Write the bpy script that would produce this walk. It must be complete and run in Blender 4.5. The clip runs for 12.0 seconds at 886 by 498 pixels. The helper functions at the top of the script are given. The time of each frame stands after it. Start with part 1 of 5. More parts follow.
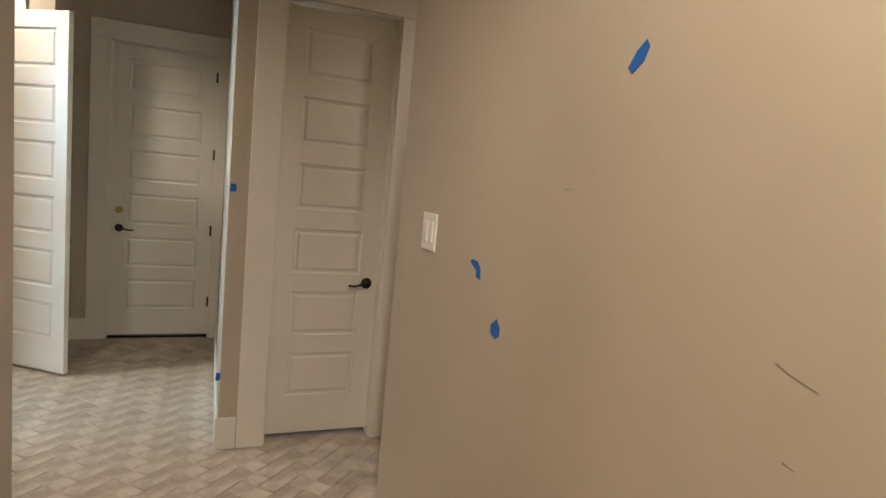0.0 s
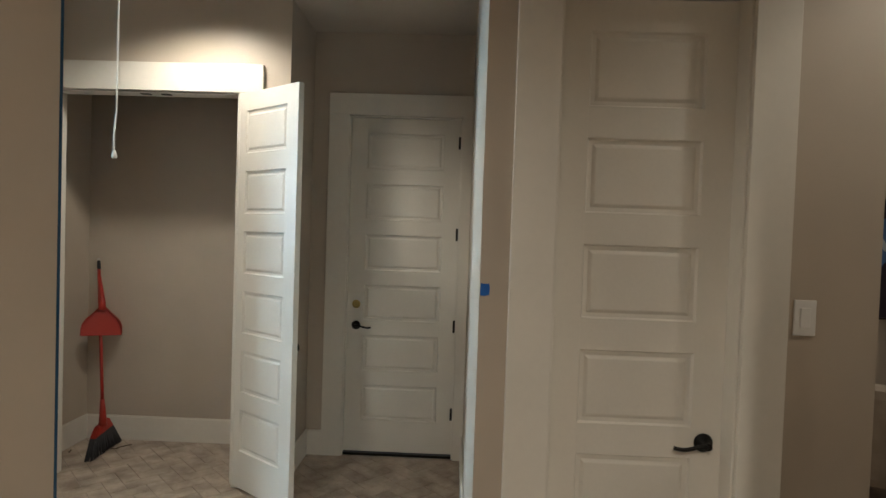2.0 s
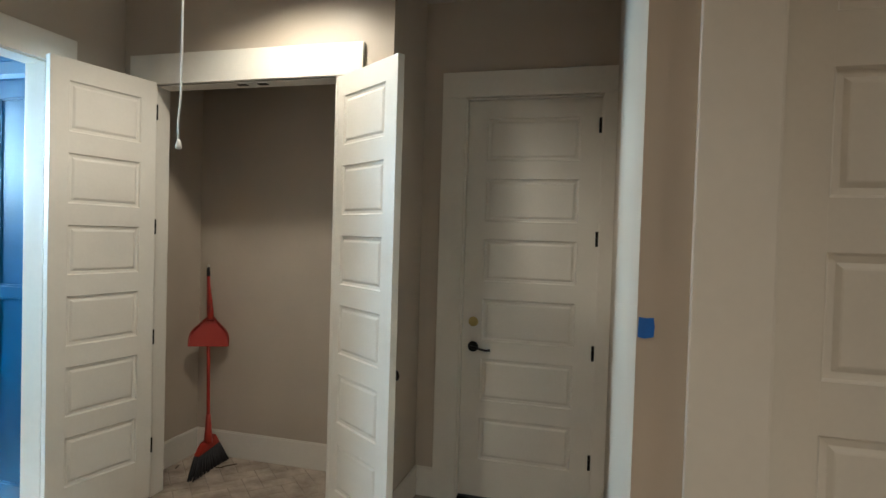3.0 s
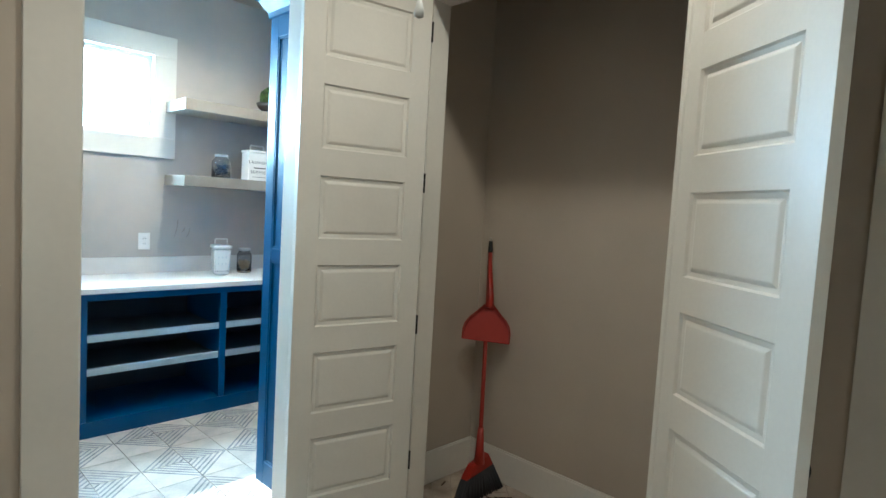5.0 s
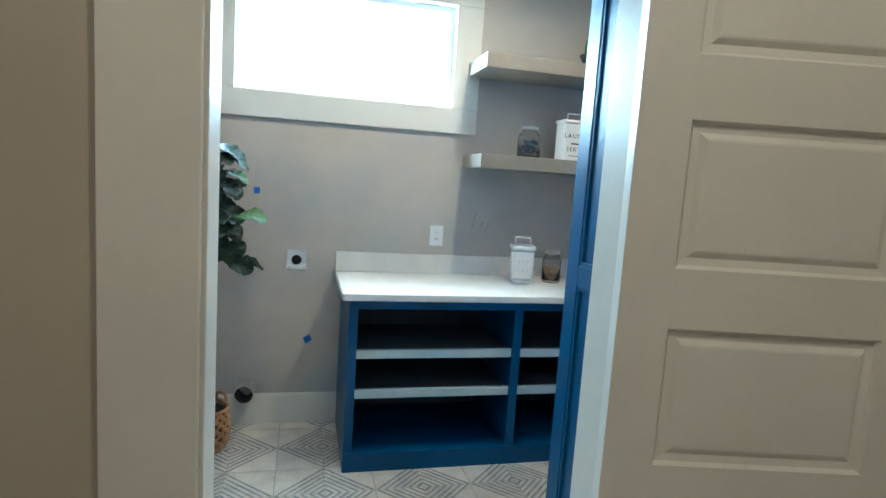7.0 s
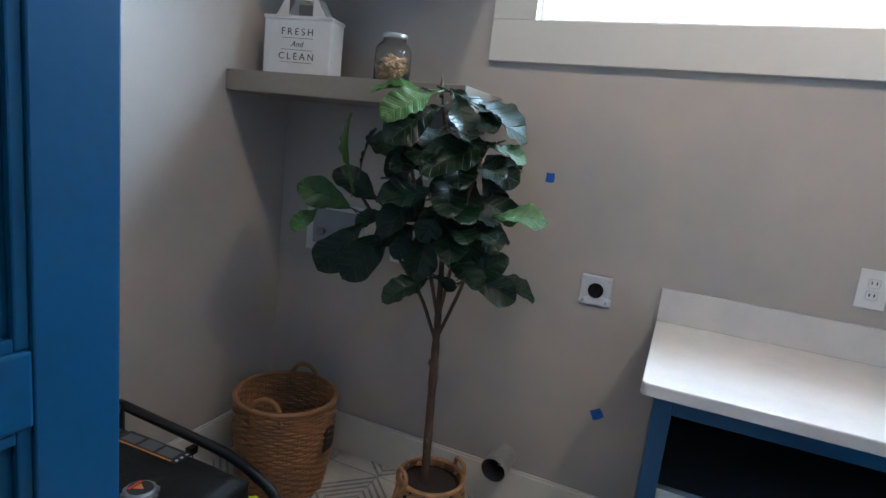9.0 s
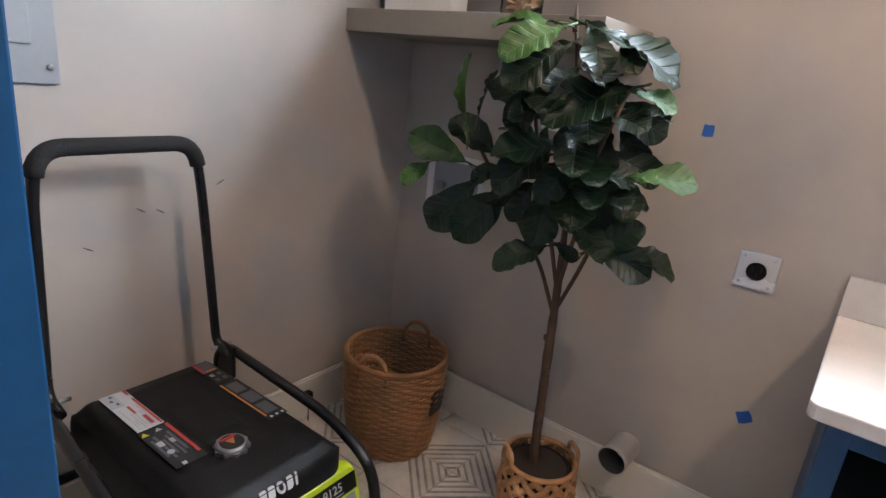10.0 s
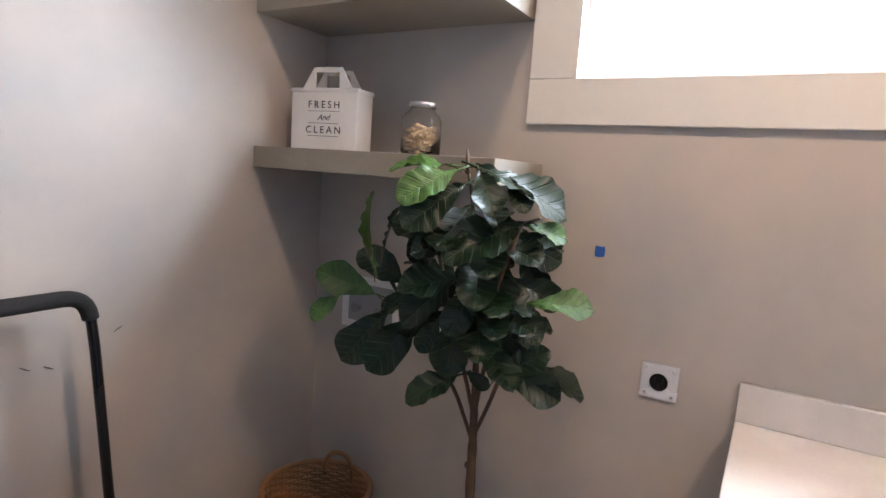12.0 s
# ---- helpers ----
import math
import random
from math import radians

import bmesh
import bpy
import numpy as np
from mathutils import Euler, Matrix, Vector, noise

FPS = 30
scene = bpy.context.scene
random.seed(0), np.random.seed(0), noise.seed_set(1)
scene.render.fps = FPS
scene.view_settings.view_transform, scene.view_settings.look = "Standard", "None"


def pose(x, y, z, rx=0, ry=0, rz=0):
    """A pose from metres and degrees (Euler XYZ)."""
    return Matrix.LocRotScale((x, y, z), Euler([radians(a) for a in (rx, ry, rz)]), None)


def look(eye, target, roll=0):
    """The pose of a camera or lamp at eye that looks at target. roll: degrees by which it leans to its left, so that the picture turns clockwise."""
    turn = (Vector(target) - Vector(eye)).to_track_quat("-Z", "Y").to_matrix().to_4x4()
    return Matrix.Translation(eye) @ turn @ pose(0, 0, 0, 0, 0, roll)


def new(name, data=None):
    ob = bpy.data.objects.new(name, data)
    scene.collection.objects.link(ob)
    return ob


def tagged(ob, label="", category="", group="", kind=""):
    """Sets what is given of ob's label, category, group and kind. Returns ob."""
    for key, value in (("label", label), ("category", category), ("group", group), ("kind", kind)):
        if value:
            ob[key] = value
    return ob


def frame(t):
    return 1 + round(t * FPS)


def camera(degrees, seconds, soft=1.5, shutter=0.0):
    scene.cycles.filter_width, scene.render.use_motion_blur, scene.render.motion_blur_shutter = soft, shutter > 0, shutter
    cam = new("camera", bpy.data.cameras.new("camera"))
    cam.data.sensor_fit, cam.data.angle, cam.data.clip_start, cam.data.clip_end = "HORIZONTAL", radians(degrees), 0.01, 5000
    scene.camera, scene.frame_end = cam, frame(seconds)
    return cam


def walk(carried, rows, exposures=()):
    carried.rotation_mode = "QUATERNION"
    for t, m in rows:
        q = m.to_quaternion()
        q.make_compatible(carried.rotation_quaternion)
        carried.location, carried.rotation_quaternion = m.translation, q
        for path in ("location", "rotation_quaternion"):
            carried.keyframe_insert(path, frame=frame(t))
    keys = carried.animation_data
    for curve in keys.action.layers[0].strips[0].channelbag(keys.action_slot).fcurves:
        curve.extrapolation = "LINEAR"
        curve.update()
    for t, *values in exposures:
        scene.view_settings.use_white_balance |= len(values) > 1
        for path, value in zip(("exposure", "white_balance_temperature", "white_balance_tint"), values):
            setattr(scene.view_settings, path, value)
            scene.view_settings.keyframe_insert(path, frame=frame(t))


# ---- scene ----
cam = camera(75.6, 12.0)
METRES, EYE, TILT, LEAN, TURN = 8.0, 1.5, 0.0, 0.0, -20.3
PATH = [
    (0, (-0.046, 0.047, 1.574), (0.706, 1.886, 1.343), 5.4),
    (0.5, (-0.032, 0.354, 1.57), (0.423, 2.29, 1.358), 4.7),
    (1, (-0.012, 0.711, 1.584), (0.216, 2.691, 1.417), 4.1),
    (1.5, (-0.026, 1.042, 1.58), (0.028, 3.037, 1.461), 3.3),
    (2, (-0.047, 1.35, 1.624), (-0.099, 3.349, 1.572), 1.9),
    (2.5, (-0.032, 1.707, 1.628), (-0.306, 3.688, 1.594), 1.6),
    (4.5, (-0.432, 2.841, 1.524), (-1.627, 4.438, 1.388), 2.5),
    (5, (-0.671, 3.045, 1.511), (-2.062, 4.474, 1.369), 3.3),
    (5.5, (-0.873, 3.265, 1.515), (-2.455, 4.479, 1.356), 4.1),
    (6, (-1.127, 3.504, 1.509), (-2.908, 4.398, 1.336), 4.6),
    (6.5, (-1.448, 3.631, 1.497), (-3.328, 4.28, 1.287), 3.9),
    (8.5, (-2.755, 3.891, 1.458), (-4.715, 3.649, 1.145), 6.4),
    (9, (-3.028, 3.932, 1.45), (-4.845, 3.184, 1.079), 6.4),
    (9.5, (-3.198, 3.929, 1.449), (-4.764, 2.792, 0.943), 5.5),
    (10, (-3.25, 3.902, 1.447), (-4.789, 2.77, 0.856), 6.2),
    (10.5, (-3.272, 3.901, 1.408), (-4.828, 2.875, 0.682), 6.1),
    (11, (-3.261, 3.918, 1.427), (-4.872, 2.916, 0.791), 5.5),
    (11.5, (-3.266, 3.923, 1.473), (-4.936, 2.917, 1.023), 5.4),
    (12, (-3.283, 3.942, 1.576), (-4.999, 2.948, 1.313), 4.0),
]
walk(cam, [(t, look(eye, target, roll)) for t, eye, target, roll in PATH], exposures=((0, 1.45, 6550, 11), (1.0, 1.27, 6050, 8), (1.5, 1.25, 5950, 7), (2.5, 1.24, 6050, 7), (4.5, 1.15, 5600, 2), (5.5, 1.0, 5700, 2), (6.5, 0.84, 5900, 1), (8.5, -0.08, 5950, 13), (9.5, 0.13, 6850, 23), (10.5, 0.57, 8000, 33), (11, 0.70, 7950, 33), (12, 0.52, 7800, 32)))

# ---------- world, sun, large lights ----------
world = bpy.data.worlds.new("sky")
scene.world = world
world.use_nodes = True
sky = world.node_tree.nodes.new("ShaderNodeTexSky")
sky.sky_type, sky.sun_disc = "NISHITA", False
sky.sun_elevation, sky.sun_rotation = radians(48), radians(261)
world.node_tree.links.new(sky.outputs[0], world.node_tree.nodes["Background"].inputs[0])
world.node_tree.nodes["Background"].inputs[1].default_value = 0.12


def lamp(name, kind, m, energy, colour, **settings):
    data = bpy.data.lights.new(name, kind)
    data.energy, data.color = energy, colour
    if "size" in settings:
        data.shape, data.size, data.size_y = "RECTANGLE", settings["size"], settings["size_y"]
    if "radius" in settings:
        data.shadow_soft_size = settings["radius"]
    if "spot" in settings:
        data.spot_size, data.spot_blend = radians(settings["spot"]), 0.6
    if "angle" in settings:
        data.angle = radians(settings["angle"])
    ob = new(name, data)
    ob.matrix_world = m
    return ob


lamp("sun", "SUN", look((-9.0, 3.32, 6.6), (-5.2, 3.94, 2.2)), 5.0, (1.0, 0.95, 0.87), angle=0.5)
lamp("window_daylight", "AREA", look((-5.46, 3.94, 2.24), (-3.3, 3.94, 1.1)), 150, (0.52, 0.80, 1.0), size=1.5, size_y=0.80)
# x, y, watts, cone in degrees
# The side-hall and sitting-room lamps (fourth, fifth) are unseen, added to brighten them.
CEILING_AND_FILL_SPOTS = [(-1.57, 4.38, 25, 150), (-1.40, 2.85, 20, 155), (-0.05, -0.2, 62, 160), (1.9, 2.65, 13, 150), (3.1, 5.0, 20, 150), (-4.05, 3.45, 20, 150), (-4.05, 4.7, 50, 150)]
for dx, dy, watts, cone in CEILING_AND_FILL_SPOTS:
    lamp("ceiling_and_fill_spot", "SPOT", look((dx, dy, 2.985), (dx, dy + 0.001, 0)), watts, (1.0, 0.88, 0.71), spot=cone, radius=0.06)

# ---------- materials ----------
def material(name, colour, rough=0.5, metal=0.0, vary=0.08, scale=3.0, grain=60.0, bump=0.05, colour2=None, spec=0.5, coat=0.0, per_object=0.0, fine_share=0.3):
    """A surface with colour variation at two scales, uneven gloss and fine relief."""
    m = bpy.data.materials.new(name)
    m.use_nodes = True
    n, l = m.node_tree.nodes, m.node_tree.links
    b = n["Principled BSDF"]
    b.inputs["Metallic"].default_value = metal
    b.inputs["Specular IOR Level"].default_value = spec
    b.inputs["Coat Weight"].default_value = coat
    co = n.new("ShaderNodeTexCoord")
    big, fine = n.new("ShaderNodeTexNoise"), n.new("ShaderNodeTexNoise")
    big.inputs["Scale"].default_value, big.inputs["Detail"].default_value = scale, 5
    fine.inputs["Scale"].default_value, fine.inputs["Detail"].default_value = grain, 3
    l.new(co.outputs["Object"], big.inputs["Vector"])
    l.new(co.outputs["Object"], fine.inputs["Vector"])
    mix = n.new("ShaderNodeMix")
    mix.data_type = "RGBA"
    c2 = colour2 or tuple(c * (1 - 2.2 * vary) for c in colour)
    hi = tuple(min(1, c * (1 + 0.6 * vary)) for c in colour)
    mix.inputs[6].default_value, mix.inputs[7].default_value = (*c2, 1), (*hi, 1)
    ramp = n.new("ShaderNodeMapRange")
    ramp.inputs[1].default_value, ramp.inputs[2].default_value = 0.3, 0.7
    add = n.new("ShaderNodeMath")
    add.operation = "MULTIPLY_ADD"
    add.inputs[1].default_value = fine_share
    l.new(fine.outputs[0], add.inputs[0])
    sub = n.new("ShaderNodeMath")
    sub.operation = "SUBTRACT"
    sub.inputs[1].default_value = fine_share / 2
    l.new(big.outputs[0], sub.inputs[0])
    l.new(sub.outputs[0], add.inputs[2])
    last = add
    if per_object:
        info, geo = n.new("ShaderNodeObjectInfo"), n.new("ShaderNodeNewGeometry")
        both = n.new("ShaderNodeMath")
        both.operation = "ADD"
        l.new(info.outputs["Random"], both.inputs[0])
        l.new(geo.outputs["Random Per Island"], both.inputs[1])
        fr = n.new("ShaderNodeMath")
        fr.operation = "FRACT"
        l.new(both.outputs[0], fr.inputs[0])
        pa = n.new("ShaderNodeMath")
        pa.operation = "MULTIPLY_ADD"
        pa.inputs[1].default_value = per_object
        l.new(fr.outputs[0], pa.inputs[0])
        off = n.new("ShaderNodeMath")
        off.operation = "SUBTRACT"
        off.inputs[1].default_value = per_object / 2
        l.new(add.outputs[0], off.inputs[0])
        l.new(off.outputs[0], pa.inputs[2])
        last = pa
    l.new(last.outputs[0], ramp.inputs[0])
    l.new(ramp.outputs[0], mix.inputs[0])
    l.new(mix.outputs[2], b.inputs["Base Color"])
    rr = n.new("ShaderNodeMapRange")
    rr.inputs[3].default_value, rr.inputs[4].default_value = max(0.02, rough - 0.06), min(1, rough + 0.08)
    l.new(big.outputs[0], rr.inputs[0])
    l.new(rr.outputs[0], b.inputs["Roughness"])
    if bump:
        bp = n.new("ShaderNodeBump")
        bp.inputs["Strength"].default_value, bp.inputs["Distance"].default_value = bump, 0.004
        l.new(fine.outputs[0], bp.inputs["Height"])
        l.new(bp.outputs[0], b.inputs["Normal"])
    return m


def stretched(m, x, y, z):
    """Stretches a material's grain along its object's axes."""
    n, l = m.node_tree.nodes, m.node_tree.links
    mp = n.new("ShaderNodeMapping")
    mp.inputs["Scale"].default_value = (x, y, z)
    co = next(q for q in n if q.type == "TEX_COORD")
    l.new(co.outputs["Object"], mp.inputs["Vector"])
    for q in n:
        if q.type == "TEX_NOISE":
            l.new(mp.outputs[0], q.inputs["Vector"])
    return m


WALL = material("taupe_wall_paint", (0.50, 0.43, 0.35), 0.45, vary=0.05, scale=1.6, grain=90, bump=0.05, spec=0.4, fine_share=0.08)
WALL_LAUNDRY = material("greige_wall_paint", (0.52, 0.445, 0.385), 0.42, colour2=(0.40, 0.378, 0.352), vary=0.08, scale=2.1, grain=90, bump=0.05, spec=0.45, fine_share=0.06)
CEIL = material("ceiling_paint", (0.55, 0.49, 0.42), 0.8, vary=0.04, bump=0.15)
TRIM = material("white_trim_paint", (0.74, 0.70, 0.63), 0.33, vary=0.03, scale=2, grain=40, bump=0.03)
DOOR = material("white_door_paint", (0.74, 0.70, 0.63), 0.36, vary=0.03, scale=3, grain=70, bump=0.06)
BLUE = material("blue_cabinet_paint", (0.001, 0.068, 0.172), 0.36, spec=0.28, vary=0.08, scale=3, grain=80, bump=0.03)
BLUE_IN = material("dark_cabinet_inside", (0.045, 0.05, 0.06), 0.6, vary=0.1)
SHELF_EDGE = material("painted_shelf_edge", (0.42, 0.50, 0.53), 0.4, vary=0.05)
QUARTZ = material("white_quartz", (0.80, 0.755, 0.71), 0.34, vary=0.05, scale=6, grain=160, bump=0.0)
SHELFPAINT = material("greige_shelf_paint", (0.29, 0.25, 0.205), 0.45, vary=0.08, scale=3, grain=60, bump=0.05)
BLACK = material("oil_rubbed_bronze", (0.012, 0.010, 0.009), 0.38, metal=0.6, vary=0.1)
BRASS = material("dull_brass", (0.55, 0.42, 0.16), 0.35, metal=1.0)
PLASTIC = material("white_plastic", (0.80, 0.79, 0.77), 0.35, vary=0.02, bump=0.0)
TAPE = material("blue_masking_tape", (0.012, 0.13, 0.50), 0.7, vary=0.1, grain=200, bump=0.1)
BRICK = material("herringbone_paver", (0.50, 0.42, 0.345), 0.62, vary=0.1, scale=7, grain=45, bump=0.35, colour2=(0.27, 0.215, 0.165), per_object=0.10, fine_share=0.2)
MORTAR = material("grey_mortar", (0.43, 0.37, 0.31), 0.85, vary=0.15, grain=120, bump=0.3)
TILE = material("cream_cement_tile", (0.68, 0.62, 0.55), 0.4, vary=0.14, scale=6, colour2=(0.47, 0.44, 0.40), grain=60, bump=0.05, per_object=0.2)
TILE_LINE = material("grey_tile_line", (0.33, 0.335, 0.335), 0.45, vary=0.25, scale=12)
GROUT = material("tile_grout", (0.40, 0.36, 0.32), 0.85, vary=0.1)
RED = material("red_plastic", (0.34, 0.019, 0.009), 0.42, vary=0.06, bump=0.02)
DARKGREY = material("grey_bristles", (0.045, 0.045, 0.05), 0.8, vary=0.2, grain=200, bump=0.4)
CORD = material("white_cord", (0.75, 0.74, 0.70), 0.6)
EARTH = material("outside_ground", (0.25, 0.23, 0.17), 0.9, vary=0.3, scale=0.6)

GLASS = bpy.data.materials.new("clear_glass")
GLASS.use_nodes = True
GLASS.node_tree.nodes["Principled BSDF"].inputs["Transmission Weight"].default_value = 1.0
GLASS.node_tree.nodes["Principled BSDF"].inputs["Roughness"].default_value = 0.02
GLASS.node_tree.nodes["Principled BSDF"].inputs["IOR"].default_value = 1.45
GLOW = bpy.data.materials.new("lit_lens")
GLOW.use_nodes = True
GLOW.node_tree.nodes["Principled BSDF"].inputs["Emission Color"].default_value = (1, 0.85, 0.65, 1)
GLOW.node_tree.nodes["Principled BSDF"].inputs["Emission Strength"].default_value = 6

# ---------- mesh helpers ----------
def box(bm, x0, y0, z0, x1, y1, z1, bevel=0.0, mat=0):
    r = bmesh.ops.create_cube(bm, size=1, matrix=Matrix.Translation(((x0 + x1) / 2, (y0 + y1) / 2, (z0 + z1) / 2)) @ Matrix.Diagonal((abs(x1 - x0), abs(y1 - y0), abs(z1 - z0), 1)))
    verts = r["verts"]
    faces = {f for v in verts for f in v.link_faces}
    for f in faces:
        f.material_index = mat
    if bevel:
        edges = list({e for v in verts for e in v.link_edges})
        bmesh.ops.bevel(bm, geom=edges, offset=bevel, segments=2, profile=0.6, affect="EDGES")
    return bm


def boxes(*rows, bevel=0.0):
    bm = bmesh.new()
    for r in rows:
        box(bm, *r, bevel=bevel)
    return bm


def lathe(profile, steps=24, centre=(0, 0, 0), bm=None, mat=0):
    """A turned solid: profile of (radius, height) from bottom to top."""
    bm = bm or bmesh.new()
    rings = []
    for r, z in profile:
        rings.append([bm.verts.new((centre[0] + r * math.cos(2 * math.pi * k / steps), centre[1] + r * math.sin(2 * math.pi * k / steps), centre[2] + z)) for k in range(steps)])
    for a, b in zip(rings, rings[1:]):
        for k in range(steps):
            f = bm.faces.new((a[k], a[(k + 1) % steps], b[(k + 1) % steps], b[k]))
            f.smooth, f.material_index = True, mat
    for ring, flip in ((rings[0], True), (rings[-1], False)):
        f = bm.faces.new(ring[::-1] if flip else ring)
        f.material_index = mat
    return bm


def rounded(points, radius, steps=5):
    """A polyline with its corners rounded."""
    points = [Vector(p) for p in points]
    out = [points[0]]
    for a, b, c in zip(points, points[1:], points[2:]):
        d1, d2 = (a - b), (c - b)
        r = min(radius, d1.length * 0.49, d2.length * 0.49)
        p, q = b + d1.normalized() * r, b + d2.normalized() * r
        for k in range(steps + 1):
            t = k / steps
            out.append(p * (1 - t) ** 2 + b * 2 * t * (1 - t) + q * t * t)
    out.append(points[-1])
    return out


def tube(points, radius, sides=10, bm=None, closed=False, mat=0):
    """A round bar along a polyline; radius may be one number or one a point."""
    bm = bm or bmesh.new()
    pts = [Vector(p) for p in points]
    n = len(pts)
    radii = radius if isinstance(radius, (list, tuple)) else [radius] * n
    rings, side = [], None
    for i, p in enumerate(pts):
        ahead = (pts[(i + 1) % n] - pts[i - 1]) if closed else pts[min(i + 1, n - 1)] - pts[max(i - 1, 0)]
        ahead = ahead.normalized() if ahead.length > 1e-9 else Vector((0, 0, 1))
        if side is None:
            side = ahead.orthogonal().normalized()
        side = (side - ahead * side.dot(ahead))
        side = side.normalized() if side.length > 1e-6 else ahead.orthogonal().normalized()
        up = ahead.cross(side)
        rings.append([bm.verts.new(p + radii[i] * (math.cos(2 * math.pi * k / sides) * side + math.sin(2 * math.pi * k / sides) * up)) for k in range(sides)])
    pairs = list(zip(rings, rings[1:])) + ([(rings[-1], rings[0])] if closed else [])
    for a, b in pairs:
        for k in range(sides):
            f = bm.faces.new((a[k], a[(k + 1) % sides], b[(k + 1) % sides], b[k]))
            f.smooth, f.material_index = True, mat
    if not closed:
        bm.faces.new(rings[0][::-1]).material_index = mat
        bm.faces.new(rings[-1]).material_index = mat
    return bm


def prism(outline, z0, z1, bm=None, mat=0):
    """An upright solid on a flat outline."""
    bm = bm or bmesh.new()
    lo = [bm.verts.new((x, y, z0)) for x, y in outline]
    hi = [bm.verts.new((x, y, z1)) for x, y in outline]
    n = len(outline)
    bm.faces.new(lo[::-1]).material_index = mat
    bm.faces.new(hi).material_index = mat
    for k in range(n):
        bm.faces.new((lo[k], lo[(k + 1) % n], hi[(k + 1) % n], hi[k])).material_index = mat
    return bm


def mesh_of(name, bm, *mats):
    bmesh.ops.recalc_face_normals(bm, faces=bm.faces)
    me = bpy.data.meshes.new(name)
    bm.to_mesh(me)
    bm.free()
    for m in mats:
        me.materials.append(m)
    return me


def thing(name, label, category, m=None, bm=None, mat=None, group="", kind=""):
    """A top-level thing: an Empty at its base, or one mesh."""
    ob = new(name, mesh_of(name, bm, *(mat if isinstance(mat, tuple) else (mat,))) if bm else None)
    if m:
        ob.matrix_world = m
    return tagged(ob, label, category, group, kind)


def part(name, bm, mat, parent, label="", m=None):
    ob = new(name, mesh_of(name, bm, *(mat if isinstance(mat, tuple) else (mat,))))
    ob.parent = parent
    if m:
        ob.matrix_local = m
    if label:
        ob["label"] = label
    return ob


def structure(name, bm, mat, label, category):
    return thing(name, label, category, bm=bm, mat=mat, kind="structure")


def words(text, size, m, mat, parent, name="lettering", depth=0.0006, shear=0.0, spacing=1.0):
    """Raised letters in the built-in font, turned into a mesh, lying in the local xy plane of m."""
    c = bpy.data.curves.new(name, "FONT")
    c.body, c.size, c.extrude, c.align_x, c.align_y = text, size, depth, "CENTER", "CENTER"
    c.shear, c.space_character = shear, spacing
    tmp = bpy.data.objects.new(name, c)
    scene.collection.objects.link(tmp)
    me = bpy.data.meshes.new_from_object(tmp.evaluated_get(bpy.context.evaluated_depsgraph_get()))
    bpy.data.objects.remove(tmp)
    me.materials.clear()
    me.materials.append(mat)
    ob = new(name, me)
    ob.parent = parent
    ob.matrix_local = m
    return ob


# ---------- large structure ----------
CEILING = 3.035
DOOR_TOP = 2.445


def wall(name, x0, y0, x1, y1, mat, label, holes=(), axis="x"):
    """A wall with openings: each hole is (from, to, bottom, top) along the wall's axis."""
    bm = bmesh.new()
    a0, a1 = (x0, x1) if axis == "x" else (y0, y1)
    cuts = sorted(holes)
    spans, at = [], a0
    for h0, h1, zb, zt in cuts:
        spans.append((at, h0, 0, CEILING))
        if zb > 0:
            spans.append((h0, h1, 0, zb))
        spans.append((h0, h1, zt, CEILING))
        at = h1
    spans.append((at, a1, 0, CEILING))
    for s0, s1, zb, zt in spans:
        if axis == "x":
            box(bm, s0, y0, zb, s1, y1, zt)
        else:
            box(bm, x0, s0, zb, x1, s1, zt)
    bmesh.ops.remove_doubles(bm, verts=bm.verts, dist=1e-5)
    return structure(name, bm, mat, label, "wall")


plain = "matt taupe painted drywall of the hallway"
wall("wall_hall_east", 0.60, -3.2, 0.72, 2.08, WALL, plain + " with scuffs and tape marks", axis="y")
wall("wall_hall_west", -0.725, -3.2, -0.605, 2.131, WALL, plain, axis="y")
wall("wall_hall_south", -0.725, -3.32, 0.72, -3.2, WALL, plain)
wall("wall_mudroom_south", -2.95, 2.011, -0.725, 2.131, WALL, plain)
wall("wall_side_south", 0.72, 1.96, 5.2, 2.08, WALL, plain)
wall("wall_sitting_east", 5.2, 1.89, 5.32, 7.12, WALL, "matt taupe painted drywall of the sitting room", axis="y")
wall("wall_sitting_north", 1.22, 7.0, 5.2, 7.12, WALL, "matt taupe painted drywall behind the painting")
wall("wall_sitting_west", 1.22, 3.37, 1.34, 7.0, WALL, "matt taupe painted drywall of the sitting room", axis="y")
wall("wall_side_north", 0.03, 3.255, 1.34, 3.37, WALL, plain + " around the panelled door", holes=[(0.272, 0.893, 0, 2.46)])
wall("wall_alcove_east", 0.03, 3.37, 0.15, 5.43, WALL, plain, axis="y")
wall("wall_alcove_north", -1.22, 5.43, 0.15, 5.56, WALL, plain + " at the end of the alcove", holes=[(-0.846, -0.040, 0, 2.45)])
wall("wall_closet_east", -1.22, 4.97, -1.108, 5.43, WALL, plain, axis="y")
wall("wall_closet_front", -2.815, 4.86, -1.108, 4.97, WALL, plain + " above the closet opening", holes=[(-2.59, -1.415, 0, DOOR_TOP)])
wall("wall_closet_back", -2.81, 5.56, -1.22, 5.70, WALL, "matt taupe painted back wall of the closet")
wall("wall_closet_west", -2.95, 4.97, -2.81, 5.70, WALL, "matt taupe painted side wall of the closet", axis="y")
wall("wall_laundry_door", -2.95, 2.131, -2.815, 4.97, WALL, plain + " around the laundry doorway", holes=[(3.535, 4.373, 0, 2.46)], axis="y")
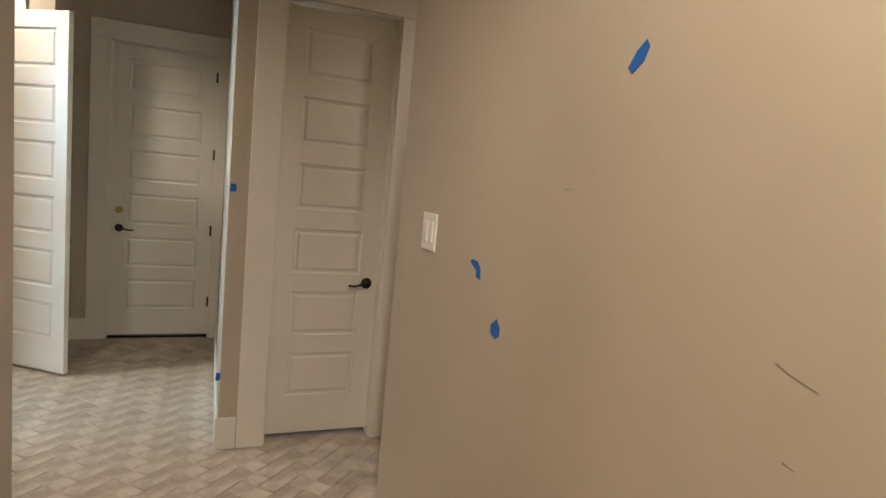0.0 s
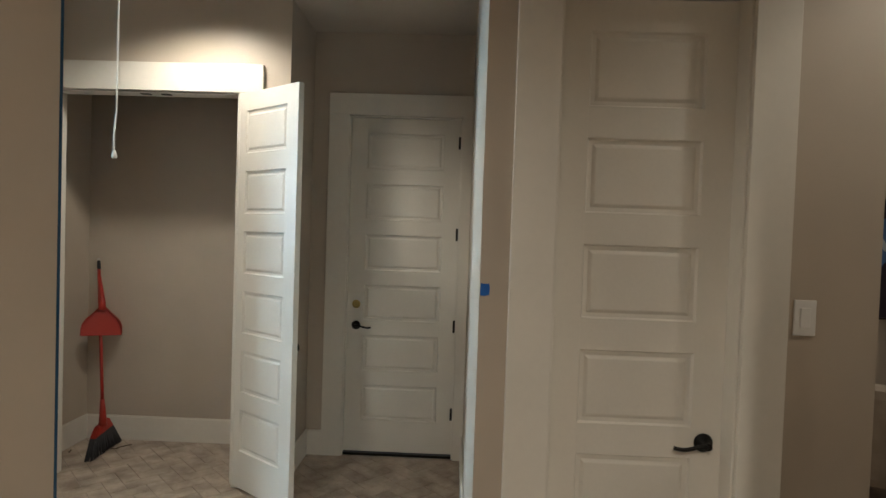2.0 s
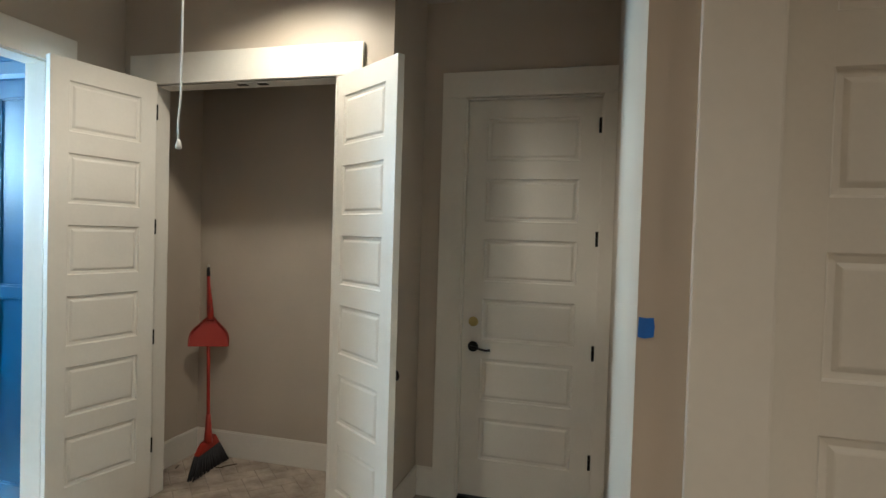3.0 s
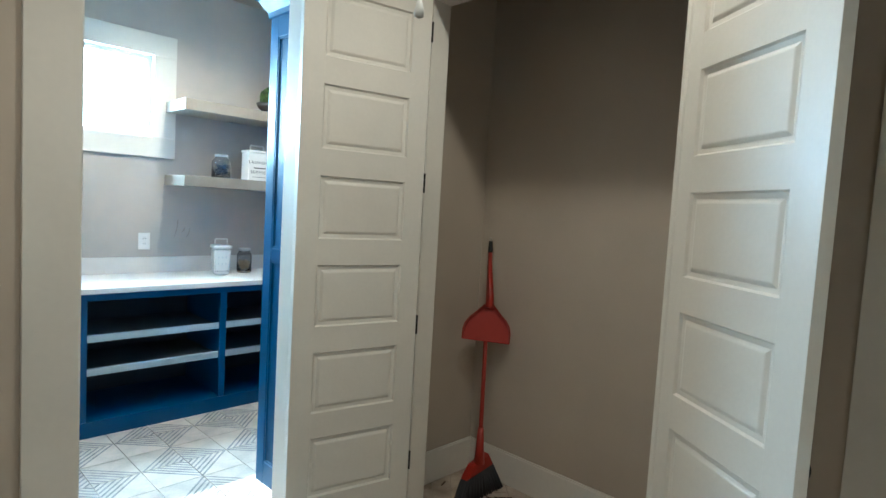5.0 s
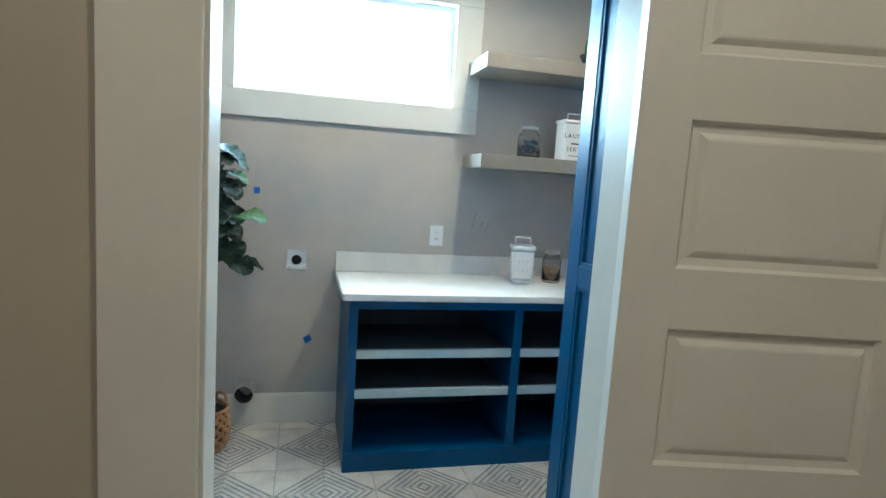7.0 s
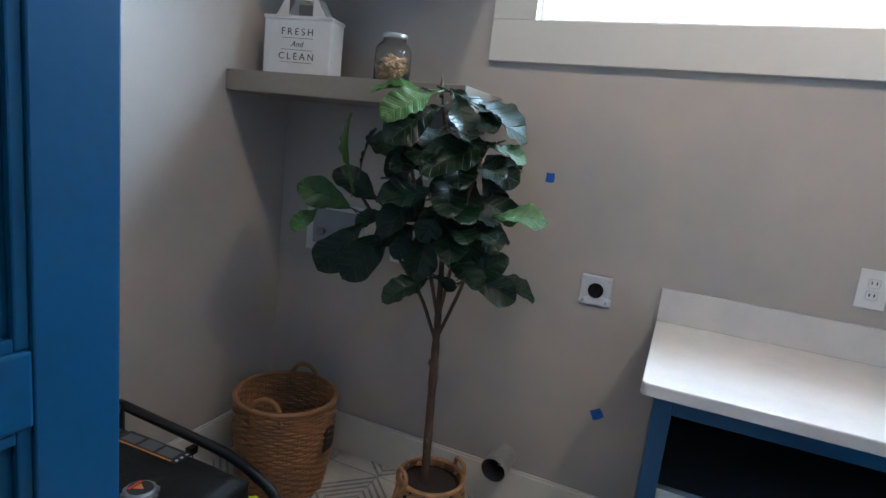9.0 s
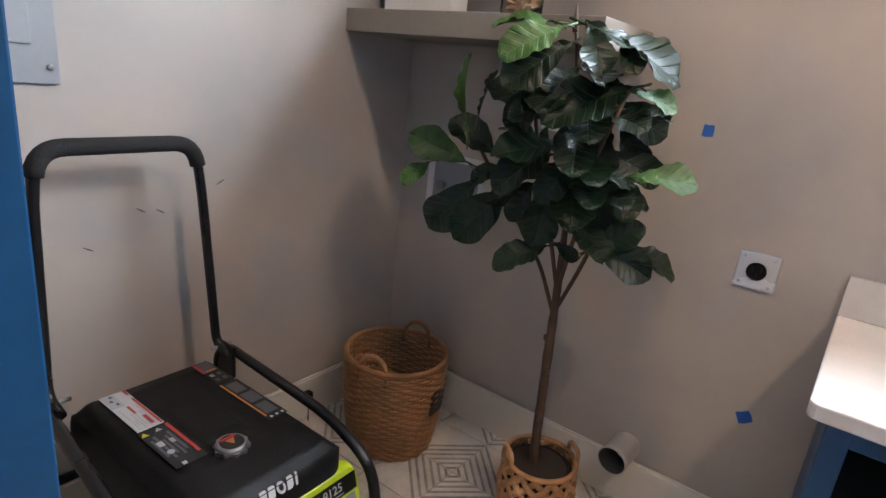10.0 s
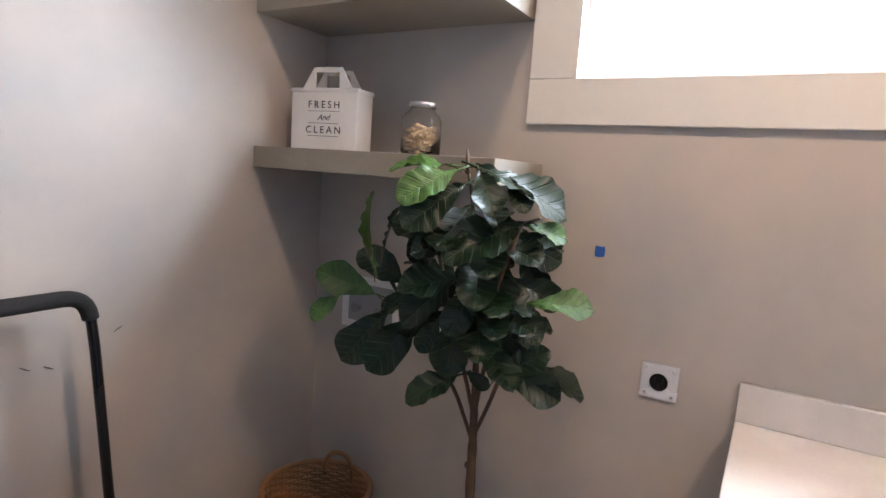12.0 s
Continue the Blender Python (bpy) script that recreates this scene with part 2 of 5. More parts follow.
wall("wall_laundry_west", -5.285, 2.13, -5.135, 5.62, WALL_LAUNDRY, "satin greige painted laundry wall with a high window", holes=[(3.325, 4.545, 1.90, 2.49)], axis="y")
wall("wall_laundry_south", -5.135, 2.13, -2.95, 2.25, WALL_LAUNDRY, "satin greige painted laundry wall with rub marks")
wall("wall_laundry_north", -5.135, 5.50, -2.95, 5.62, WALL_LAUNDRY, "satin greige painted laundry wall")
structure("ceiling", boxes((-5.3, -3.32, CEILING, 5.32, 7.12, CEILING + 0.12)), CEIL, "flat painted drywall ceiling", "ceiling")
ground = structure("ground", boxes((-400, -400, -0.75, 400, 400, -0.55)), EARTH, "bare ground outside the house", "ground")


def skirting(name, runs, mat=TRIM):
    """Boards along walls: runs of (x0, y0, x1, y1) in plan, with a stepped top edge."""
    ob = thing(name, "white painted wooden baseboard along the wall", "baseboard", kind="structure")
    for x0, y0, x1, y1 in runs:
        bm = bmesh.new()
        box(bm, x0, y0, 0.0, x1, y1, 0.172, bevel=0.002)
        cx, cy = (0.004, 0.0) if abs(x1 - x0) < abs(y1 - y0) else (0.0, 0.004)
        box(bm, x0 + cx, y0 + cy, 0.171, x1 - cx, y1 - cy, 0.182, bevel=0.002)
        part("board", bm, mat, ob)
    return ob


B = 0.016
skirting("baseboard_hall", [(0.60 - B, -3.2, 0.60, 2.08 + B), (-0.605, -3.2, -0.605 + B, 2.131 + B), (0.60, 2.08, 5.2, 2.08 + B), (-2.815, 2.131, -0.605, 2.131 + B),
                            (0.03 - B, 3.255 - B, 0.122, 3.255), (1.045, 3.255 - B, 1.34 + B, 3.255), (1.34, 3.255, 1.34 + B, 7.0), (1.34 + B, 7.0 - B, 5.2, 7.0), (0.03 - B, 3.255, 0.03, 5.43),
                            (-1.108, 4.86, -1.108 + B, 5.43), (-1.108 + B, 5.43 - B, -0.99, 5.43), (-1.27, 4.86 - B, -1.108 + B, 4.86), (-2.815, 2.131 + B, -2.815 + B, 3.395)])
skirting("baseboard_closet", [(-2.81, 4.97, -2.81 + B, 5.56), (-2.81 + B, 5.56 - B, -1.22, 5.56), (-1.22 - B, 4.97, -1.22, 5.56 - B)])
skirting("baseboard_laundry", [(-5.135, 2.25 + B, -5.135 + B, 3.95), (-5.135, 2.25, -2.95, 2.25 + B), (-2.95 - B, 2.25 + B, -2.95, 2.75)])


def casing(name, axis, face, out, a0, a1, top, width=0.15, depth=0.02, header=0.155, back=0.13, ends=(0.0, 0.0), skip=()):
    """Flat boards round an opening from a0 to a1, and the jamb that lines it. out: the side on which the boards stand proud (+1 or -1)."""
    frame_ob = thing(name, "white painted flat wooden casing round a doorway", "door trim", kind="structure")

    def put(part_name, p0, p1, d0, d1, z0, z1, bevel=0.003):
        lo, hi = sorted((face + out * d0, face + out * d1))
        row = (p0, lo, z0, p1, hi, z1) if axis == "x" else (lo, p0, z0, hi, p1, z1)
        part(part_name, boxes(row, bevel=bevel), TRIM, frame_ob)

    if "left" not in skip:
        put("side_board", a0 - width, a0 - 0.004, 0, depth, 0, top + 0.004)
    if "right" not in skip:
        put("side_board", a1 + 0.004, a1 + width, 0, depth, 0, top + 0.004)
    put("header_board", a0 - width - ends[0], a1 + width + ends[1], 0, depth + 0.003, top + 0.0045, top + header)
    put("jamb", a0 - 0.016, a0 + 0.004, -back, 0.0, 0, top)
    put("jamb", a1 - 0.004, a1 + 0.016, -back, 0.0, 0, top)
    put("head_jamb", a0 + 0.0045, a1 - 0.0045, -back, 0.0, top - 0.004, top + 0.014)
    return frame_ob


casing("trim_alcove_door", "x", 5.43, -1, -0.840, -0.046, 2.448, skip=())
casing("trim_hall_door", "x", 3.255, -1, 0.276, 0.889, 2.458, back=0.115)
casing("trim_closet", "x", 4.86, -1, -2.585, -1.42, DOOR_TOP, header=0.178, width=0.15, back=0.11, ends=(0.02, 0.0))
casing("trim_laundry_door", "y", -2.815, 1, 3.551, 4.357, 2.448, back=0.135, width=0.16)


def panel_door(name, label, width, height=2.42, thick=0.036, stile=0.118, top_rail=0.108, rail=0.108, bottom_rail=0.228):
    """A moulded door with six stacked panels; its hinge edge is the local z axis, it lies along +x, and its front looks to -y."""
    door = thing(name, label, "door", kind="structure")
    bm = bmesh.new()
    ph = (height - top_rail - bottom_rail - 5 * rail) / 6
    box(bm, 0, 0, 0, stile, thick, height, bevel=0.0015)
    box(bm, width - stile, 0, 0, width, thick, height, bevel=0.0015)
    zs = [bottom_rail + k * (ph + rail) for k in range(6)]
    edges = [(0.0, bottom_rail)] + [(z + ph, z + ph + rail) for z in zs[:-1]] + [(zs[-1] + ph, height)]
    for z0, z1 in edges:
        box(bm, stile - 0.001, 0.0002, z0, width - stile + 0.001, thick - 0.0002, z1)
    part("door_frame", bm, DOOR, door)
    for z in zs:
        bm = bmesh.new()
        x0, x1, z0, z1 = stile, width - stile, z, z + ph
        steps = [(0.0, 0.0), (0.006, 0.0085), (0.020, 0.010), (0.030, 0.0045), (0.034, 0.0035)]
        for side in (0, 1):
            loops = []
            for inset, deep in steps:
                y = deep if side == 0 else thick - deep
                loops.append([bm.verts.new(p) for p in ((x0 + inset, y, z0 + inset), (x1 - inset, y, z0 + inset), (x1 - inset, y, z1 - inset), (x0 + inset, y, z1 - inset))])
            for a, b in zip(loops, loops[1:]):
                for k in range(4):
                    bm.faces.new((a[k], a[(k + 1) % 4], b[(k + 1) % 4], b[k]))
            bm.faces.new(loops[-1])
        part("panel", bm, DOOR, door)
    return door


def hinge(door, x, y, z, leaf=0.014, barrel=0.006):
    bm = bmesh.new()
    box(bm, x - barrel * 0.6, y - 0.007, z - 0.044, x + leaf, y - 0.0005, z + 0.044, bevel=0.001)
    for k in range(3):
        tube([(x, y - 0.006, z - 0.044 + 0.030 * k), (x, y - 0.006, z - 0.044 + 0.030 * k + 0.027)], barrel, 8, bm)
    return part("hinge", bm, BLACK, door, "black hinge")


def lever(door, x, z, side, way):
    """A round rose with a waved lever. side: the face's y; way: +1 or -1, the lever's direction along x."""
    out = -1 if side <= 0 else 1
    bm = lathe([(0.031, 0), (0.033, 0.004), (0.030, 0.010), (0.014, 0.014), (0.011, 0.045), (0.012, 0.052)], 20)
    bmesh.ops.rotate(bm, verts=bm.verts, cent=(0, 0, 0), matrix=Matrix.Rotation(radians(90 if out < 0 else -90), 3, "X"))
    bmesh.ops.translate(bm, verts=bm.verts, vec=(x, side, z))
    h = part("door_handle", bm, BLACK, door, "black lever handle")
    pts = [(x, side + out * 0.048, z), (x + way * 0.03, side + out * 0.050, z + 0.002), (x + way * 0.06, side + out * 0.05, z - 0.008), (x + way * 0.09, side + out * 0.05, z - 0.012), (x + way * 0.115, side + out * 0.047, z - 0.007)]
    part("lever", tube(rounded(pts, 0.03), [0.0085] * 4 + [0.007] * (len(rounded(pts, 0.03)) - 4), 8), BLACK, h)


door_a = panel_door("door_1", "white painted six-panel door, shut, at the alcove's end", 0.786)
door_a.matrix_world = pose(-0.836, 5.47, 0.022)
for hz in (2.256, 1.60, 0.936, 0.297):
    hinge(door_a, 0.776, -0.006, hz, 0.012)
lever(door_a, 0.068, 0.922, 0.0, 1)
bm = lathe([(0.030, 0), (0.030, 0.005), (0.016, 0.006), (0.014, 0.003)], 20)
bmesh.ops.rotate(bm, verts=bm.verts, cent=(0, 0, 0), matrix=Matrix.Rotation(radians(90), 3, "X"))
bmesh.ops.translate(bm, verts=bm.verts, vec=(0.066, 0, 1.075))
part("deadbolt", bm, BRASS, door_a, "dull brass deadbolt rose")
structure("threshold", boxes((-0.84, 5.44, 0, -0.045, 5.54, 0.018), bevel=0.003), BLACK, "dark metal threshold under the door", "threshold")
door_b = panel_door("door_2", "white painted six-panel door, shut, beside the side hall", 0.604, stile=0.105)
door_b.matrix_world = pose(0.281, 3.335, 0.025)
lever(door_b, 0.604 - 0.062, 0.908, 0.0, -1)
LEAF = 0.58
leaf_w = panel_door("door_3", "white six-panel closet leaf, swung wide open against the trim", LEAF, stile=0.094)
leaf_w.matrix_world = pose(-2.585, 4.832, 0.034, 0, 0, -102)
for hz in (2.25, 1.585, 0.94, 0.30):
    hinge(leaf_w, -0.004, 0.0425, hz, 0.002, 0.0042)
leaf_e = panel_door("door_4", "white six-panel closet leaf, open towards the hall", LEAF + 0.018, stile=0.100)
leaf_e.matrix_world = pose(-1.434, 4.86, 0.02) @ pose(0, 0, 0, 0, 0, -36.5)
lever_e = lathe([(0.026, 0), (0.027, 0.004), (0.012, 0.008), (0.010, 0.03), (0.024, 0.04), (0.026, 0.055), (0.016, 0.062)], 18)
bmesh.ops.rotate(lever_e, verts=lever_e.verts, cent=(0, 0, 0), matrix=Matrix.Rotation(radians(-90), 3, "X"))
bmesh.ops.translate(lever_e, verts=lever_e.verts, vec=(LEAF - 0.06, 0.036, 0.92))
part("door_knob", lever_e, BLACK, leaf_e, "black round knob")

# ---------- window ----------
win = thing("window_1", "white framed high window with plain panes, sunlit white outside", "window", kind="structure")
WY0, WY1, WZ0, WZ1 = 3.325, 4.545, 1.90, 2.49
part("casing_bottom", boxes((-5.135, WY0 - 0.155, WZ0 - 0.14, -5.112, WY1 + 0.15, WZ0 + 0.006), bevel=0.003), TRIM, win)
part("casing_top", boxes((-5.135, WY0 - 0.155, WZ1 - 0.006, -5.112, WY1 + 0.15, WZ1 + 0.145), bevel=0.003), TRIM, win)
part("casing_side", boxes((-5.135, WY0 - 0.155, WZ0 + 0.007, -5.113, WY0 + 0.006, WZ1 - 0.007), bevel=0.003), TRIM, win)
part("casing_side", boxes((-5.135, WY1 - 0.006, WZ0 + 0.007, -5.113, WY1 + 0.15, WZ1 - 0.007), bevel=0.003), TRIM, win)
part("window_frame", boxes((-5.26, WY0, WZ0, -5.20, WY0 + 0.03, WZ1), (-5.26, WY1 - 0.03, WZ0, -5.20, WY1, WZ1), (-5.26, WY0 + 0.03, WZ0, -5.20, WY1 - 0.03, WZ0 + 0.03), (-5.26, WY0 + 0.03, WZ1 - 0.03, -5.20, WY1 - 0.03, WZ1)), PLASTIC, win)
pane = part("pane", boxes((-5.235, WY0 + 0.03, WZ0 + 0.03, -5.229, WY1 - 0.03, WZ1 - 0.03)), GLASS, win)
pane.visible_shadow = False

# ---------- laundry: base cabinet, worktop, tall cabinets, shelves ----------
CX0, CX1 = -5.117, -4.505
cab = thing("base_cabinet", "blue painted open base cabinet with shelves, empty", "cabinet")
part("side_panel", boxes((CX0, 3.945, 0, CX1 - 0.02, 3.965, 0.880)), BLUE, cab)
part("side_panel", boxes((CX0, 5.475, 0, CX1 - 0.02, 5.495, 0.880)), BLUE, cab)
part("stile", boxes((CX1 - 0.02, 3.945, 0.1, CX1, 3.99, 0.880), bevel=0.0015), BLUE, cab)
part("stile", boxes((CX1 - 0.02, 4.80, 0.1, CX1, 4.845, 0.8395), bevel=0.0015), BLUE, cab)
part("stile", boxes((CX1 - 0.02, 5.45, 0.1, CX1, 5.495, 0.880), bevel=0.0015), BLUE, cab)
part("top_rail", boxes((CX1 - 0.02, 3.99, 0.838, CX1 - 0.0005, 5.45, 0.880), bevel=0.0015), BLUE, cab)
part("bottom_rail", boxes((CX1 - 0.02, 3.945, 0.0, CX1 + 0.004, 5.495, 0.098), bevel=0.0015), BLUE, cab)
part("bottom_shelf", boxes((CX0, 3.966, 0.08, CX1 - 0.021, 5.475, 0.098)), BLUE, cab)
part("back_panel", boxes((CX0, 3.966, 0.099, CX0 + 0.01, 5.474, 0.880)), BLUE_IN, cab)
part("divider", boxes((CX0 + 0.011, 4.813, 0.099, CX1 - 0.021, 4.833, 0.880)), BLUE, cab)
for y0, y1 in ((3.966, 4.812), (4.834, 5.474)):
    for z in (0.377, 0.583):
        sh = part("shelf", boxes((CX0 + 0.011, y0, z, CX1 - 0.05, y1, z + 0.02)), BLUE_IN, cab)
        part("shelf_edge", boxes((CX1 - 0.0495, y0, z - 0.002, CX1 - 0.022, y1, z + 0.04), bevel=0.0015), SHELF_EDGE, sh, "pale painted front edge")
top = thing("worktop", "white quartz worktop with a low splashback", "worktop")
bm = boxes((-5.117, 3.908, 0.882, -4.478, 5.498, 0.917))
corner = [e for e in bm.edges if abs(e.verts[0].co.x + 4.478) < 1e-4 and abs(e.verts[1].co.x + 4.478) < 1e-4 and abs(e.verts[0].co.y - 3.908) < 1e-4 and abs(e.verts[1].co.y - 3.908) < 1e-4]
bmesh.ops.bevel(bm, geom=corner, offset=0.02, segments=5, affect="EDGES", profile=0.5)
bmesh.ops.bevel(bm, geom=[e for e in bm.edges if e.calc_face_angle(0) > 0.6], offset=0.004, segments=2, affect="EDGES", profile=0.5)
part("slab", bm, QUARTZ, top)
part("splashback", boxes((-5.133, 3.908, 0.9175, -5.113, 5.498, 1.032), bevel=0.002), QUARTZ, top)


def tall_cabinet(label, x0, x1, y0, y1, face, height=2.42):
    """A tall blue cabinet, with a two-panel framed side towards the doorway (face: that side's y) and a crown."""
    ob = thing("tall_cabinet", label, "cabinet", group="tall blue cabinets")
    part("body", boxes((x0, y0 + (0.021 if face == y0 else 0), 0, x1, y1 - (0.021 if face == y1 else 0), height)), BLUE, ob)
    d0, d1 = (face, face + 0.02) if face == y0 else (face - 0.02, face)
    p0, p1 = (d0 + 0.010, d1) if face == y0 else (d0, d1 - 0.010)
    st = 0.075
    part("stile", boxes((x0, d0, 0, x0 + st, d1, height), bevel=0.002), BLUE, ob)
    part("stile", boxes((x1 - st, d0, 0, x1, d1, height), bevel=0.002), BLUE, ob)
    for z0, z1 in ((0, 0.12), (1.19, 1.255), (height - 0.1, height)):
        part("rail", boxes((x0 + st, d0, z0, x1 - st, d1, z1), bevel=0.003), BLUE, ob)
    for z0, z1 in ((0.12, 1.19), (1.255, height - 0.1)):
        pl = part("panel", boxes((x0 + st, p0, z0, x1 - st, p1, z1)), BLUE, ob)
        g = 0.012
        q0, q1 = (p0 - 0.007, p0) if face == y0 else (p1, p1 + 0.007)
        part("bead", boxes((x0 + st, q0, z0, x0 + st + g, q1, z1), (x1 - st - g, q0, z0, x1 - st, q1, z1), (x0 + st + g, q0, z0, x1 - st - g, q1, z0 + g), (x0 + st + g, q0, z1 - g, x1 - st - g, q1, z1), bevel=0.002), BLUE, pl)
    bm = bmesh.new()
    prof = [(0.0, 0.0), (0.010, 0.005), (0.014, 0.03), (0.05, 0.085), (0.062, 0.09), (0.062, 0.115), (0.0, 0.115)]
    loops = []
    for o, z in prof:
        loops.append([bm.verts.new(p) for p in ((x0 - o, y0 - o, height + z), (x1, y0 - o, height + z), (x1, y1 + o, height + z), (x0 - o, y1 + o, height + z))])
    for a, b in zip(loops, loops[1:]):
        for k in range(4):
            bm.faces.new((a[k], a[(k + 1) % 4], b[(k + 1) % 4], b[k]))
    bm.faces.new(loops[0][::-1])
    bm.faces.new(loops[-1])
    part("crown", bm, BLUE, ob, "blue crown moulding")
    return ob


tall_cabinet("tall blue painted cabinet with a panelled side beside the laundry doorway", -3.371, -2.966, 2.76, 3.487, 3.487)
tall_cabinet("tall blue painted cabinet with crown moulding beside the worktop", -3.43, -2.955, 4.53, 5.43, 4.53)
lock = thing("mudroom_cabinet", "dark blue painted tall mudroom cabinet beyond the wall's end", "cabinet")
part("side_panel", boxes((-0.795, 2.149, 0, -0.773, 2.376, 2.3), bevel=0.002), BLUE, lock)
part("body", boxes((-1.9, 2.149, 0, -0.796, 2.356, 2.3)), BLUE, lock)
for k in range(3):
    part("cabinet_door", boxes((-1.898 + 0.368 * k, 2.3565, 0.1, -1.536 + 0.368 * k, 2.376, 2.28), bevel=0.003), BLUE, lock)


def float_shelf(y0, y1, z0, label):
    ob = thing("floating_shelf", label, "shelf", group="floating shelves")
    part("board", boxes((-5.134, y0, z0 + 0.008, -4.76, y1, z0 + 0.085), bevel=0.003), SHELFPAINT, ob)
    return ob


float_shelf(2.2515, 3.235, 1.543, "thick greige painted floating shelf holding a tin box and a jar")
float_shelf(2.2515, 3.165, 2.09, "thick greige painted floating shelf, empty")
float_shelf(4.632, 5.499, 1.555, "thick greige painted floating shelf holding a jar and a tin")
float_shelf(4.625, 5.499, 2.085, "thick greige painted floating shelf holding a bowl of moss")

# ---------- small marks on the hallway wall ----------
SCUFF = material("plaster_scuff", (0.47, 0.40, 0.32), 0.8, vary=0.2, grain=150)
east_wall = bpy.data.objects["wall_hall_east"]
for pts in ([(0.520, 1.393), (0.50, 1.386), (0.463, 1.377)], [(0.49, 1.279), (0.475, 1.276)], [(1.02, 1.583), (0.99, 1.584)], [(0.985, 1.50), (0.96, 1.495)]):
    part("scratch", tube([(0.5995, y, z) for y, z in pts], [0.0008] * (len(pts) - 1) + [0.0004], 5), SCUFF, east_wall)

south_wall = bpy.data.objects["wall_laundry_south"]
DARKSCUFF = material("dark_rub_mark", (0.10, 0.085, 0.075), 0.7, vary=0.2)
for x, z, s in ((-4.007, 0.973, 1), (-4.064, 0.963, 1), (-4.259, 1.037, -1), (-3.86, 0.88, 1)):
    part("scuff", tube([(x - 0.012, 2.2503, z - 0.006 * s), (x, 2.2505, z), (x + 0.014, 2.2503, z + 0.008 * s)], [0.0008, 0.0022, 0.0008], 5), DARKSCUFF, south_wall)

west_wall = bpy.data.objects["wall_laundry_west"]
RUB = material("grey_rub_smear", (0.385, 0.345, 0.30), 0.5, vary=0.15, scale=30)
for y0, z0, y1, z1 in ((4.738, 1.315, 4.712, 1.175), (4.79, 1.255, 4.765, 1.21), (4.828, 1.25, 4.80, 1.17)):
    part("smear", tube([(-5.1352, y0, z0), (-5.143, (y0 + y1) / 2 + 0.006, (z0 + z1) / 2), (-5.1352, y1, z1)], [0.001, 0.0092, 0.001], 16), RUB, west_wall)

# ---------- hall cord, tape, switches ----------
cord = thing("pull_cord", "white attic pull cord hanging from the ceiling", "cord")
part("string", tube([(-1.6, 3.89, CEILING), (-1.598, 3.889, 2.3), (-1.6, 3.89, 2.12), (-1.612, 3.893, 2.02), (-1.61, 3.892, 1.95)], 0.004, 6), CORD, cord)
part("toggle", lathe([(0.005, 0.0), (0.012, -0.026), (0.011, -0.034), (0.005, -0.037)][::-1], 10, (-1.608, 3.892, 1.953)), CORD, cord)


# outlines of torn tape, in shares of its width and height
TORN = {"crescent": [(-0.5, 0.3), (-0.4, 0.5), (0.1, 0.48), (0.42, 0.15), (0.5, -0.5), (0.12, -0.44), (0.08, -0.05), (-0.2, 0.08)],
        "leaf": [(0.05, 0.55), (0.38, 0.18), (0.4, -0.25), (0.08, -0.52), (-0.36, -0.34), (-0.42, 0.1)],
        "slant": [(-0.12, 0.22), (0.32, 0.56), (0.5, 0.3), (0.3, -0.15), (-0.22, -0.52), (-0.46, -0.28)],
        "square": [(-0.5, -0.46), (-0.1, -0.52), (0.46, -0.42), (0.5, 0.1), (0.42, 0.5), (0.0, 0.46), (-0.46, 0.5)]}


def tape(m, w, h, label="torn piece of blue masking tape stuck to the wall", shape="square"):
    bm = prism([(x * w, y * h) for x, y in TORN[shape]], 0.0, 0.0012)
    return thing("tape_mark", label, "tape", m, bm, TAPE, group="blue tape marks")


EAST = pose(0, 0, 0, 90, 0, -90)
for ty, tz, tw, th, shape in ((1.387, 1.357, 0.066, 0.046, "crescent"), (1.245, 1.234, 0.058, 0.046, "leaf"), (0.847, 1.81, 0.050, 0.048, "slant")):
    tape(pose(0.5995, ty, tz) @ EAST, tw, th, shape=shape)
tape(pose(0.048, 3.2545, 1.444, 90, 0, 0), 0.032, 0.042, "blue masking tape folded on the wall's corner")
tape(pose(0.019, 3.2545, 0.414, 90, 0, 0), 0.024, 0.045, "blue masking tape folded on the wall's corner")
WEST = pose(0, 0, 0, 90, 0, 90)
tape(pose(-5.1345, 3.459, 1.359) @ WEST, 0.033, 0.036)
tape(pose(-5.1345, 3.763, 0.506) @ WEST @ pose(0, 0, 0, 0, 0, 30), 0.045, 0.04)


def plate(name, label, m, w, h, kind):
    """A wall plate: its front looks along local +z."""
    ob = thing(name, label, "switch" if kind == "switch" else "outlet", m)
    part("cover_plate", boxes((-w / 2, -h / 2, 0, w / 2, h / 2, 0.006), bevel=0.0025), PLASTIC, ob)
    n = max(1, round(w / 0.07))
    for k in range(n):
        x = (k - (n - 1) / 2) * 0.046
        if kind == "switch":
            part("rocker", boxes((x - 0.016, -0.033, 0.0055, x + 0.016, 0.033, 0.010), bevel=0.002), PLASTIC, ob)
        else:
            for y in (-0.019, 0.019):
                s = part("socket", boxes((x - 0.016, y - 0.014, 0.0055, x + 0.016, y + 0.014, 0.0085), bevel=0.004), PLASTIC, ob)
                part("slot", boxes((x - 0.008, y - 0.004, 0.0086, x - 0.005, y + 0.006, 0.0092), (x + 0.005, y - 0.004, 0.0086, x + 0.008, y + 0.006, 0.0092)), BLACK, s)
    return ob


